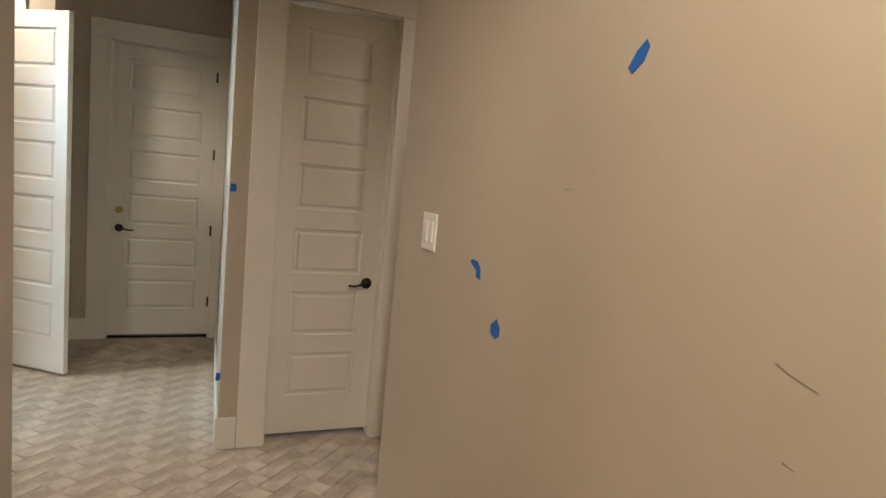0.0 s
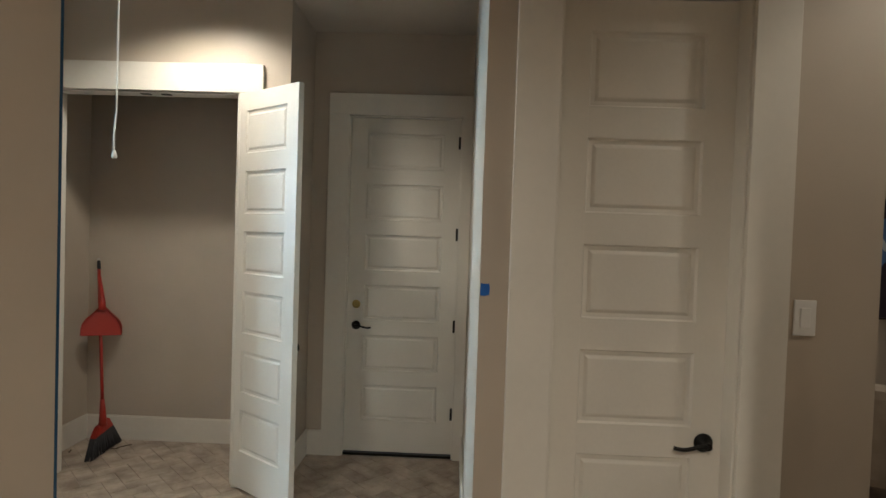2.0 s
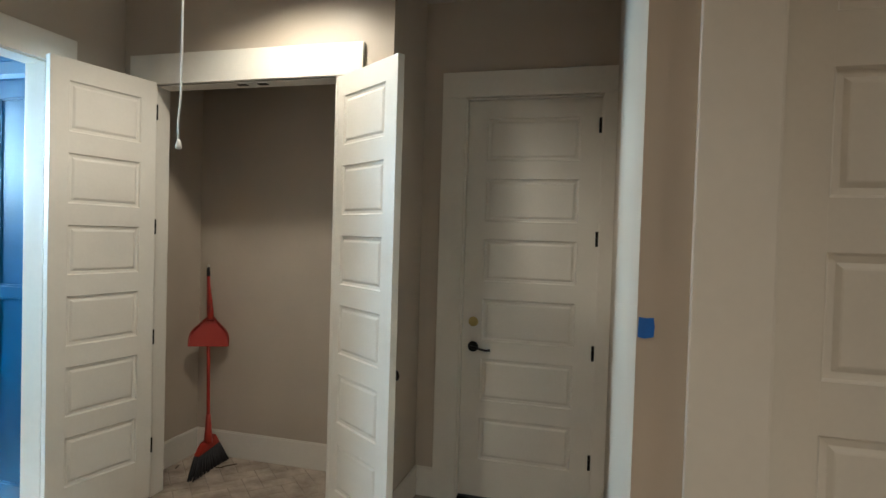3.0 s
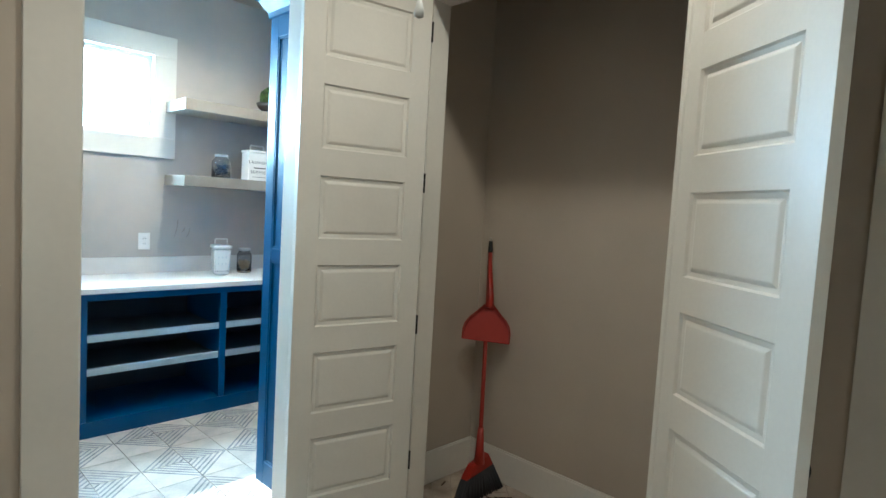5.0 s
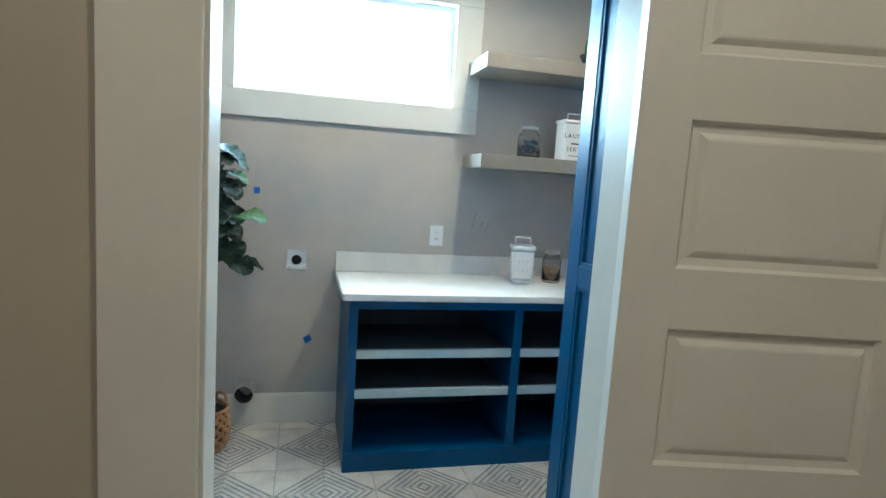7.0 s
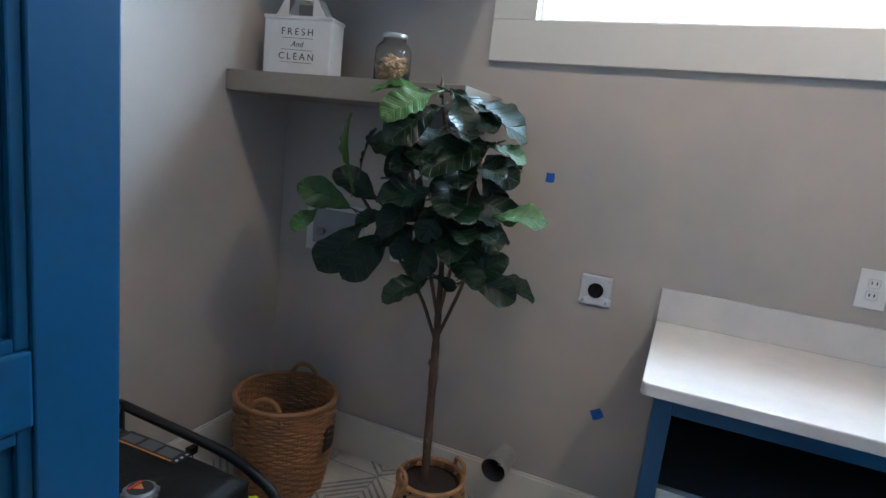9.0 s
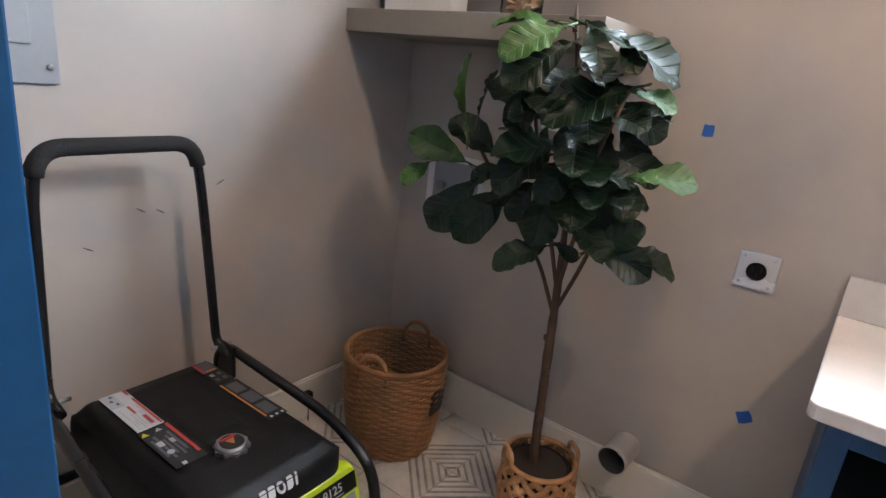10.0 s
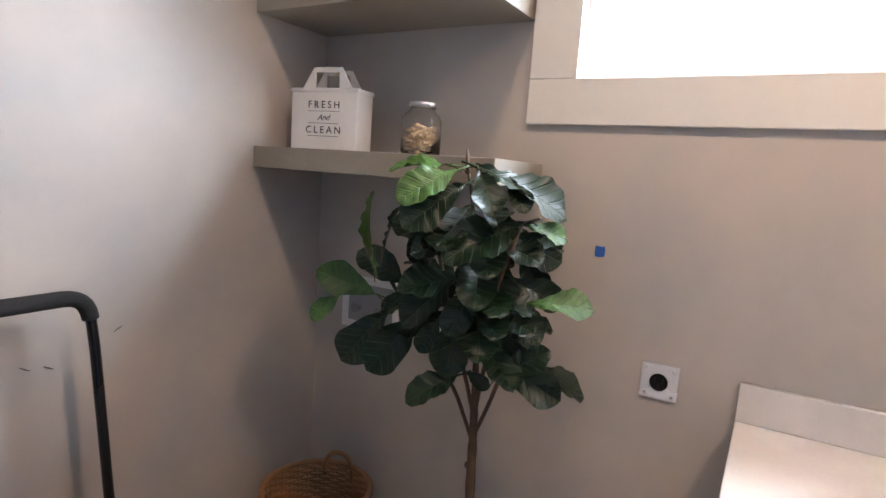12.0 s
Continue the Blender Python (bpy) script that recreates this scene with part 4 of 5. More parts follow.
part("print_line", boxes((0.0601, -0.05, 0.095, 0.0606, 0.05, 0.103)), INK, tin2)
words("SERVICE", 0.034, text_m(0, 0.066, 0.0605), INK, tin2, spacing=1.3)
part("print_line", boxes((0.0601, -0.06, 0.028, 0.0606, 0.06, 0.031)), INK, tin2)

bin_ = thing("laundry_bin", "small white tin laundry bin with a wire handle on the worktop", "storage tin", pose(-4.865, 4.955, 0.9175, 0, 0, -12))
bm = bmesh.new()
lo = [bm.verts.new((sx * 0.054, sy * 0.054, 0)) for sx, sy in ((-1, -1), (1, -1), (1, 1), (-1, 1))]
hi = [bm.verts.new((sx * 0.063, sy * 0.063, 0.2)) for sx, sy in ((-1, -1), (1, -1), (1, 1), (-1, 1))]
bm.faces.new(lo[::-1])
bm.faces.new(hi)
for k in range(4):
    bm.faces.new((lo[k], lo[(k + 1) % 4], hi[(k + 1) % 4], hi[k]))
bmesh.ops.bevel(bm, geom=list(bm.edges), offset=0.012, segments=3, affect="EDGES")
part("body", bm, TIN, bin_)
part("lid", boxes((-0.067, -0.067, 0.198, 0.067, 0.067, 0.224), bevel=0.008), TIN, bin_)
part("handle", tube(rounded([(0, -0.045, 0.222), (0, -0.043, 0.268), (0, 0.043, 0.268), (0, 0.045, 0.222)], 0.006), 0.005, 8), TIN, bin_)
words("LAUNDRY", 0.019, pose(0.0572, 0, 0.028) @ WEST @ pose(0, 0, 0, -2.6, 0, 0), INK, bin_, spacing=1.25)
for i in range(2):
    for k in range(3):
        z = 0.075 + 0.05 * i
        part("print_mark", boxes((0.0545 + z * 0.045, -0.030 + 0.026 * k, z, 0.0555 + z * 0.045, -0.023 + 0.026 * k, z + 0.016)), FAINT, bin_)

bowl = thing("moss_bowl", "dark wooden bowl with a ball of green moss on the shelf", "bowl", pose(-4.93, 5.365, 2.1705))
part("bowl_shell", lathe([(0.04, 0.0), (0.06, 0.012), (0.10, 0.05), (0.12, 0.085), (0.112, 0.085), (0.09, 0.05), (0.05, 0.02)], 28), BOWL_AND_SHADE, bowl)
bm = bmesh.new()
bmesh.ops.create_icosphere(bm, subdivisions=4, radius=0.095, matrix=Matrix.Translation((0, 0, 0.125)))
for v in bm.verts:
    v.co += (v.co - Vector((0, 0, 0.125))).normalized() * 0.012 * noise.noise(v.co * 45)
part("moss_ball", bm, MOSS, bowl)

# ---------- wicker basket ----------
def woven(name, profile, rows, stakes, amp, radius, mat, m, label, category):
    """A basket of rows of weavers that pass in front of and behind its stakes."""
    ob = thing(name, label, category, m)

    def at(z):
        for (r0, z0), (r1, z1) in zip(profile, profile[1:]):
            if z <= z1:
                return r0 + (r1 - r0) * (z - z0) / (z1 - z0)
        return profile[-1][0]

    z0, z1 = profile[0][1], profile[-1][1]
    bm = bmesh.new()
    seg = stakes * 4
    for i in range(rows):
        z = z0 + (z1 - z0) * (i + 0.5) / rows
        pts = []
        for k in range(seg):
            a = 2 * math.pi * k / seg
            r = at(z) + amp * math.cos(a * stakes / 2 + math.pi * (i % 2))
            pts.append((r * math.cos(a), r * math.sin(a), z + 0.0012 * math.sin(3 * a + i)))
        tube(pts, radius, 6, bm, closed=True)
    part("weave", bm, mat, ob)
    bm = bmesh.new()
    for k in range(stakes):
        a = 2 * math.pi * k / stakes
        tube([((r - 0.001) * math.cos(a), (r - 0.001) * math.sin(a), z) for r, z in profile], radius * 0.7, 5, bm)
    part("staking", bm, mat, ob)["kind"] = "stuff"
    part("base", lathe([(profile[0][0] * .98, 0.0), (profile[0][0], 0.004), (profile[0][0] * .98, 0.010)], 32), mat, ob)
    return ob, at


bk, at = woven("laundry_basket", [(0.160, 0.006), (0.180, 0.12), (0.192, 0.26), (0.194, 0.388)], 30, 34, 0.0042, 0.0070, WICKER, pose(-4.785, 2.605, 0), "round woven wicker laundry basket with hoop handles, empty", "basket")
rim = [(0.196 * math.cos(2 * math.pi * k / 48), 0.196 * math.sin(2 * math.pi * k / 48), 0.395) for k in range(48)]
part("rim", tube(rim, 0.0105, 8, closed=True), WICKER, bk)
for a0 in (0.25, 3.4):
    c, s = math.cos(a0), math.sin(a0)
    pts = [(0.185 * c - 0.058 * s, 0.185 * s + 0.058 * c, 0.345), (0.183 * c - 0.06 * s, 0.183 * s + 0.06 * c, 0.395), (0.182 * c - 0.03 * s, 0.182 * s + 0.03 * c, 0.446), (0.182 * c + 0.03 * s, 0.182 * s - 0.03 * c, 0.446), (0.183 * c + 0.06 * s, 0.183 * s - 0.06 * c, 0.395), (0.185 * c + 0.058 * s, 0.185 * s - 0.058 * c, 0.345)]
    part("handle", tube(rounded(pts, 0.04), 0.0095, 8), WICKER, bk, "wrapped hoop handle")
a0 = 1.75
bm = bmesh.new()
for k in range(6):
    a, b = a0 + 0.09 * k - 0.27, a0 + 0.09 * (k + 1) - 0.27
    bm.faces.new([bm.verts.new(p) for p in ((0.199 * math.cos(a), 0.199 * math.sin(a), 0.20), (0.199 * math.cos(b), 0.199 * math.sin(b), 0.20), (0.201 * math.cos(b), 0.201 * math.sin(b), 0.30), (0.201 * math.cos(a), 0.201 * math.sin(a), 0.30))])
bmesh.ops.remove_doubles(bm, verts=bm.verts, dist=1e-5)
part("label_patch", bm, INK, bk, "black label patch")

# ---------- fiddle-leaf fig ----------
fig = thing("fiddle_leaf_fig", "artificial fiddle-leaf fig with broad dark green leaves", "plant", pose(-4.83, 3.24, 0))
pot = thing("plant_basket", "open-weave seagrass basket around the plant's pot", "basket", pose(-4.83, 3.245, 0))
POT = [(0.098, 0.004), (0.122, 0.05), (0.134, 0.11), (0.128, 0.17), (0.119, 0.226)]


def pot_radius(z):
    for (r0, z0), (r1, z1) in zip(POT, POT[1:]):
        if z <= z1:
            return r0 + (r1 - r0) * max(0.0, z - z0) / (z1 - z0)
    return POT[-1][0]


for way in (1, -1):
    for k in range(15):
        bm, rings = bmesh.new(), []
        for i in range(25):
            z = 0.004 + 0.222 * i / 24
            a = 2 * math.pi * k / 15 + way * (i / 24) * 1.75
            r = pot_radius(z) + 0.0032 * way * math.cos(math.pi * (15 / math.pi) * 1.75 * i / 24 + math.pi * k)
            w = (0.0148 + 0.0015 * math.sin(5 * k + i)) / r
            rings.append([bm.verts.new((rr * math.cos(a + da), rr * math.sin(a + da), z + dz)) for rr, da, dz in ((r - 0.0015, -w, 0.003 * way), (r + 0.0022, -w * 0.6, 0.002 * way), (r + 0.0022, w * 0.6, -0.002 * way), (r - 0.0015, w, -0.003 * way))])
        for p, q in zip(rings, rings[1:]):
            for e in range(4):
                bm.faces.new((p[e], p[(e + 1) % 4], q[(e + 1) % 4], q[e])).smooth = True
        part("strip", bm, SEAGRASS, pot)
part("base", lathe([(0.096, 0.0), (0.100, 0.003), (0.100, 0.011), (0.096, 0.012)], 32), SEAGRASS, pot)
part("rim", tube([(0.120 * math.cos(2 * math.pi * k / 40), 0.120 * math.sin(2 * math.pi * k / 40), 0.229) for k in range(40)], 0.009, 8, closed=True), SEAGRASS, pot)
for a0 in (2.45, 5.6):
    c, s = math.cos(a0), math.sin(a0)
    pts = [(0.12 * c - 0.035 * s, 0.12 * s + 0.035 * c, 0.215), (0.119 * c - 0.035 * s, 0.119 * s + 0.035 * c, 0.272), (0.119 * c + 0.035 * s, 0.119 * s - 0.035 * c, 0.272), (0.12 * c + 0.035 * s, 0.12 * s - 0.035 * c, 0.215)]
    part("handle", tube(rounded(pts, 0.03), 0.008, 8), SEAGRASS, pot)
part("liner", lathe([(0.092, 0.012), (0.112, 0.05), (0.122, 0.11), (0.117, 0.17), (0.109, 0.205), (0.106, 0.205)], 28), BOWL_AND_SHADE, pot)
part("inner_pot", lathe([(0.085, 0.011), (0.100, 0.20), (0.104, 0.207), (0.099, 0.207), (0.097, 0.185)], 28), GENBLACK, fig, "black plastic pot")
part("soil", lathe([(0.095, 0.17), (0.094, 0.182), (0.05, 0.187)], 24), SOIL, fig)
TRUNK = [(0.0, -0.015, 0.18), (0.004, -0.022, 0.30), (-0.004, -0.03, 0.45), (0.006, -0.03, 0.58), (0.0, -0.036, 0.70), (0.006, -0.036, 0.80), (0.01, -0.04, 0.95), (0.02, -0.045, 1.15), (0.05, -0.05, 1.35), (0.10, -0.055, 1.53), (0.115, -0.064, 1.59)]
fine = rounded(TRUNK, 0.05, 6)
part("trunk", tube(fine, [(0.0150 - 0.007 * min(1, max(0, (p.z - 0.7) / 0.35)) - 0.0035 * min(1, max(0, (p.z - 1.1) / 0.5))) * (1 + 0.16 * noise.noise(Vector((3.1, 7.7, p.z * 26)))) for p in fine], 10), BARK, fig)
for kx, ky, kz in ((0.016, -0.024, 0.36), (-0.016, -0.03, 0.47), (0.019, -0.022, 0.55), (0.013, -0.046, 0.66)):
    part("knot", tube([(kx * 0.5, ky, kz), (kx * 1.1, ky, kz + 0.008), (kx * 1.4, ky, kz + 0.02)], [0.008, 0.007, 0.003], 7), BARK, fig)
for pts in ([(0.004, -0.034, 0.74), (0.02, -0.10, 0.90), (0.06, -0.20, 1.05), (0.05, -0.32, 1.18), (-0.03, -0.47, 1.28)], [(0.002, -0.036, 0.76), (0.02, 0.02, 0.90), (0.03, 0.06, 1.02), (0.03, 0.05, 1.16)],
            [(0.004, -0.036, 0.82), (0.05, -0.06, 0.98), (0.10, -0.10, 1.18), (0.10, -0.16, 1.38)], [(0.006, -0.036, 0.84), (0.05, 0.01, 1.05), (0.10, 0.05, 1.28), (0.09, 0.10, 1.45)]):
    part("branch", tube(rounded(pts, 0.05, 3), 0.0065, 7), BARK, fig)


def leaf_mesh(name, mat, seed):
    """One leaf, one unit long along +x: broad, waved and cupped along its midrib, with a thick rib and a short stalk."""
    rnd = random.Random(seed)
    bm = bmesh.new()
    n, half = 20, 5
    ph, grid = rnd.uniform(0, 6), []
    for i in range(n + 1):
        t = i / n
        w = 0.285 * (math.sin(math.pi * t ** 1.45) ** 0.66) * (0.62 + 0.55 * t) * (1.0 if 0 < i < n else 0.05)
        droop = -0.20 * t * t + 0.12 * t
        row = []
        for jj in range(-half, half + 1):
            u = jj / half
            rib = 0.022 * math.cos(11 * math.pi * t - 4.5 * abs(u)) * abs(u) ** 0.7
            wave = 0.045 * math.sin(9 * t + ph + (0 if u > 0 else 1.7)) * u * u
            edge = 1 + 0.07 * math.sin(13 * t + 2 * ph)
            row.append(bm.verts.new((t + 0.05 * u * u * (t - .4), w * u * edge, droop + 0.13 * abs(u) ** 1.5 * w * 2 + rib + wave)))
        grid.append(row)
    for a, b in zip(grid, grid[1:]):
        for k in range(2 * half):
            bm.faces.new((a[k], a[k + 1], b[k + 1], b[k])).smooth = True
    tube([(-0.16, 0, -0.02)] + [Vector(r[half].co) - Vector((0, 0, 0.004)) for r in grid], [0.016] * 3 + [0.012] * 8 + [0.007] * (n - 9), 5, bm)
    return mesh_of(name, bm, mat)


def veined(m, pale):
    """Adds a pale midrib and slanting side veins, sunk into the leaf."""
    n, l = m.node_tree.nodes, m.node_tree.links
    b = n["Principled BSDF"]

    def calc(op, a, c, d=None):
        q = n.new("ShaderNodeMath")
        q.operation = op
        for k, v in enumerate((a, c, d)):
            if v is None:
                continue
            if isinstance(v, (int, float)):
                q.inputs[k].default_value = v
            else:
                l.new(v, q.inputs[k])
        return q.outputs[0]

    co, xyz = n.new("ShaderNodeTexCoord"), n.new("ShaderNodeSeparateXYZ")
    l.new(co.outputs["Object"], xyz.inputs[0])
    side = calc("ABSOLUTE", xyz.outputs[1], 0)
    along = calc("MULTIPLY_ADD", side, -0.75, xyz.outputs[0])
    vein = calc("SMOOTH_MIN", calc("PINGPONG", along, 0.055), calc("MULTIPLY", side, 0.8), 0.01)
    line = n.new("ShaderNodeMapRange")
    line.inputs[1].default_value, line.inputs[2].default_value = 0.002, 0.010
    line.inputs[3].default_value, line.inputs[4].default_value = 1.0, 0.0
    l.new(vein, line.inputs[0])
    mix = n.new("ShaderNodeMix")
    mix.data_type = "RGBA"
    l.new(calc("MULTIPLY", line.outputs[0], 0.3), mix.inputs[0])
    l.new(b.inputs["Base Color"].links[0].from_socket, mix.inputs[6])
    mix.inputs[7].default_value = (*pale, 1)
    l.new(mix.outputs[2], b.inputs["Base Color"])
    bp = n.new("ShaderNodeBump")
    bp.invert = True
    bp.inputs["Strength"].default_value, bp.inputs["Distance"].default_value = 0.6, 0.004
    l.new(line.outputs[0], bp.inputs["Height"])
    l.new(b.inputs["Normal"].links[0].from_socket, bp.inputs["Normal"])
    l.new(bp.outputs[0], b.inputs["Normal"])


veined(LEAFM, (0.030, 0.075, 0.026))
veined(LEAFL, (0.075, 0.175, 0.045))
veined(LEAFMID, (0.06, 0.13, 0.04))
dark = [leaf_mesh("leaf", LEAFM, s) for s in range(5)]
light = [leaf_mesh("leaf", LEAFL, s) for s in (7, 8)]
mid = leaf_mesh("leaf", LEAFMID, 9)


CROWN = Vector((-4.83, 3.24, 0))


def leaf(base, tip, lean, me, edge_on=False):
    """A leaf from its stalk to its tip; lean: degrees by which its upper face turns from the sky towards the room."""
    base, tip = Vector(base), Vector(tip)
    x = (tip - base).normalized()
    room = Vector((0.5, -0.86, 0)) if edge_on else Vector((0.86, 0.50, 0.12))
    z = Vector((0, 0, 1)) * math.cos(radians(lean)) + room * math.sin(radians(lean))
    z = (z - x * z.dot(x)).normalized()
    m = Matrix((x, z.cross(x), z)).transposed().to_4x4()
    size = (tip - base).length * (1.15 if base.y < 3.06 else 1.05)  # the outer branch bears the broadest leaves
    o = new("leaf", me)
    o.parent = fig
    o.matrix_local = Matrix.Translation(base - CROWN) @ m @ Matrix.Diagonal((size, size, size, 1))
    part("leaf_stalk", tube([base - CROWN, base - CROWN - x * 0.02 - Vector((0, 0, 0.01)), base - CROWN - x * 0.030 - Vector((0, 0, 0.020))], 0.0022, 5), BARK, fig)


# stalk end, tip, lean, kind of leaf
MAIN = [
    (-4.68, 3.14, 1.60, -4.60, 3.00, 1.59, 20, 1), (-4.66, 3.18, 1.59, -4.52, 3.09, 1.51, 55, 1), (-4.68, 3.23, 1.59, -4.60, 3.32, 1.49, 62, 0), (-4.70, 3.21, 1.60, -4.79, 3.44, 1.50, 30, 0),
    (-4.74, 3.30, 1.57, -4.68, 3.37, 1.50, 60, 0), (-4.66, 3.20, 1.55, -4.52, 3.11, 1.44, 62, 0), (-4.74, 3.36, 1.46, -4.56, 3.22, 1.37, 48, 0), (-4.74, 3.22, 1.35, -4.82, 3.42, 1.40, 14, 0),
    (-4.78, 3.33, 1.45, -4.83, 3.44, 1.42, 45, 1), (-4.80, 3.25, 1.41, -4.88, 3.41, 1.35, 78, 0), (-4.77, 3.25, 1.37, -4.73, 3.31, 1.20, 85, 0), (-4.82, 3.28, 1.28, -4.89, 3.42, 1.22, 72, 0),
    (-4.77, 3.37, 1.23, -4.82, 3.53, 1.24, 42, 1), (-4.71, 3.25, 1.23, -4.76, 3.39, 1.22, 28, 0), (-4.80, 3.30, 1.22, -4.76, 3.32, 1.07, 82, 0), (-4.75, 3.31, 1.04, -4.79, 3.47, 0.97, 72, 0),
    (-4.79, 3.30, 1.01, -4.88, 3.51, 0.98, 14, 0), (-4.74, 3.31, 1.01, -4.78, 3.43, 1.10, 62, 0), (-4.69, 3.22, 1.01, -4.57, 3.12, 0.95, 32, 0), (-4.69, 3.23, 1.02, -4.69, 3.30, 0.99, 70, 0),
    (-4.72, 3.18, 1.19, -4.64, 3.19, 1.02, 86, 0), (-4.70, 3.24, 1.28, -4.61, 3.21, 1.15, 80, 0), (-4.71, 3.22, 1.29, -4.56, 3.08, 1.26, 34, 0), (-4.70, 3.16, 1.28, -4.66, 3.03, 1.32, 10, 0),
    (-4.78, 3.01, 1.13, -4.67, 2.92, 0.98, 76, 0), (-4.74, 2.92, 1.14, -4.66, 2.82, 0.99, 72, 0), (-4.69, 2.90, 1.19, -4.59, 2.78, 1.25, 76, 2), (-4.64, 2.80, 1.18, -4.57, 2.76, 1.12, 62, 1),
    (-4.80, 2.97, 1.19, -4.73, 2.91, 1.14, 50, 0), (-4.79, 2.95, 1.21, -4.73, 2.82, 1.30, 60, 0), (-4.74, 3.13, 1.37, -4.68, 2.96, 1.43, 42, 0), (-4.72, 3.21, 1.41, -4.60, 3.09, 1.36, 50, 0),
    (-4.73, 3.22, 1.40, -4.67, 3.23, 1.26, 82, 0), (-4.68, 3.14, 1.17, -4.63, 3.11, 1.07, 78, 0), (-4.88, 3.28, 1.37, -4.92, 3.35, 1.23, 75, 0), (-4.70, 3.25, 1.50, -4.68, 3.34, 1.42, 70, 0),
    (-4.68, 3.10, 1.46, -4.66, 3.06, 1.31, 70, 0), (-4.79, 3.23, 1.16, -4.80, 3.26, 1.03, 75, 0), (-4.81, 3.09, 1.33, -4.79, 3.06, 1.17, 60, 0),
]
part("bud", tube([(0.115, -0.064, 1.58), (0.118, -0.066, 1.61), (0.116, -0.070, 1.65)], [0.008, 0.007, 0.0015], 8), BARK, fig)
for k, (x0, y0, z0, x1, y1, z1, lean, young) in enumerate(MAIN):
    leaf((x0, y0, z0), (x1, y1, z1), lean, (dark[k % 5], light[k % 2], mid)[young])
leaf((-4.67, 2.9, 1.28), (-4.67, 2.86, 1.47), 88, light[0], True)
leaf((-4.69, 2.92, 1.34), (-4.71, 2.94, 1.45), 80, dark[2], True)
rnd = random.Random(11)
for k in range(24):
    a, z = rnd.uniform(0, 6.28), rnd.uniform(1.08, 1.5)
    bx, by = -4.79 + 0.05 * math.cos(a), 3.19 + 0.06 * math.sin(a)
    leaf((bx, by, z), (max(-5.0, bx + 0.17 * math.cos(a)), by + 0.17 * math.sin(a), z - rnd.uniform(0.0, 0.12)), rnd.uniform(20, 60), dark[k % 5])

PALEINK = material("pale_grey_print", (0.40, 0.40, 0.41), 0.5, bump=0)
DIMINK = material("dim_grey_print", (0.085, 0.088, 0.095), 0.5, bump=0)
CAPMETAL = material("worn_cap_metal", (0.36, 0.36, 0.37), 0.35, metal=0.8, vary=0.2, scale=30)

# ---------- portable generator ----------
gen = thing("generator", "black and lime portable generator with a folding handle", "generator", pose(-3.92, 2.72, 0, 0, 0, 1.5))


def rounded_rect(hx, hy, r, n=5):
    out = []
    for cx, cy, a0 in ((hx - r, hy - r, 0), (-hx + r, hy - r, 90), (-hx + r, -hy + r, 180), (hx - r, -hy + r, 270)):
        for k in range(n + 1):
            a = radians(a0 + 90 * k / n)
            out.append((cx + r * math.cos(a), cy + r * math.sin(a)))
    return out


def loft(rows, bm=None):
    """Stacked rounded outlines: rows of (z, half x, half y, corner radius, centre x, centre y)."""
    bm = bm or bmesh.new()
    rings = [[bm.verts.new((cx + x, cy + y, z)) for x, y in rounded_rect(hx, hy, r)] for z, hx, hy, r, cx, cy in rows]
    n = len(rings[0])
    for a, b in zip(rings, rings[1:]):
        for k in range(n):
            bm.faces.new((a[k], a[(k + 1) % n], b[(k + 1) % n], b[k])).smooth = True
    bm.faces.new(rings[0][::-1])
    bm.faces.new(rings[-1])
    return bm


def ease(a, b, v):
    t = min(1.0, max(0.0, (v - a) / (b - a)))
    return t * t * (3 - 2 * t)


def tank_height(x, y):
    """Two low ridges beside a trough, and a rounded shoulder all round."""
    near = min(0.212 - abs(x), 0.305 - abs(y))
    ridge = max(ease(0.040, 0.070, x) * ease(0.185, 0.160, x), ease(-0.068, -0.098, x) * ease(-0.190, -0.166, x))
    ridge *= ease(0.225, 0.150, y)
    shoulder = 0.0
    for (d0, z0), (d1, z1) in (((0.0, 0.080), (0.013, 0.035)), ((0.013, 0.035), (0.042, 0.010)), ((0.042, 0.010), (0.085, 0.0))):
        if d0 <= near < d1:
            shoulder = z0 + (z1 - z0) * (near - d0) / (d1 - d0)
    recess = 0.006 * ease(0.075, 0.060, abs(x - 0.015)) * ease(0.085, 0.070, abs(y - 0.145))
    rear = 0.0066 * ease(0.06, -0.20, y) * ease(0.02, -0.06, x) * ease(0.0, 0.05, near) * (1 - ridge)
    return 0.5405 - shoulder + 0.0118 * ridge + rear - recess


bm, rings = bmesh.new(), []
for k in range(1, 41):
    q = k / 40
    rings.append([bm.verts.new((x, y, tank_height(x, y))) for x, y in rounded_rect(0.212 * q, 0.305 * q, 0.06 * q, 8)])
for z, grow in ((0.42, 1.004), (0.37, 1.0), (0.34, 0.95)):
    rings.append([bm.verts.new((x * grow, y * grow, z)) for x, y in rounded_rect(0.212, 0.305, 0.06, 8)])
for a, b in zip(rings, rings[1:]):
    for k in range(len(a)):
        bm.faces.new((a[k], a[(k + 1) % len(a)], b[(k + 1) % len(a)], b[k])).smooth = True
bm.faces.new(rings[0])
bm.faces.new(rings[-1])
tank = part("tank_cover", bm, GENBLACK, gen, "black moulded tank cover")
part("cap_recess", lathe([(0.052, 0.532), (0.052, 0.5375), (0.046, 0.5385), (0.044, 0.537)], 28, (0.02, 0.145, 0)), GENBLACK, tank)
lobes = [(0.02 + (0.040 + 0.0028 * math.cos(10 * a)) * math.cos(a), 0.145 + (0.040 + 0.0028 * math.cos(10 * a)) * math.sin(a)) for a in (2 * math.pi * k / 60 for k in range(60))]
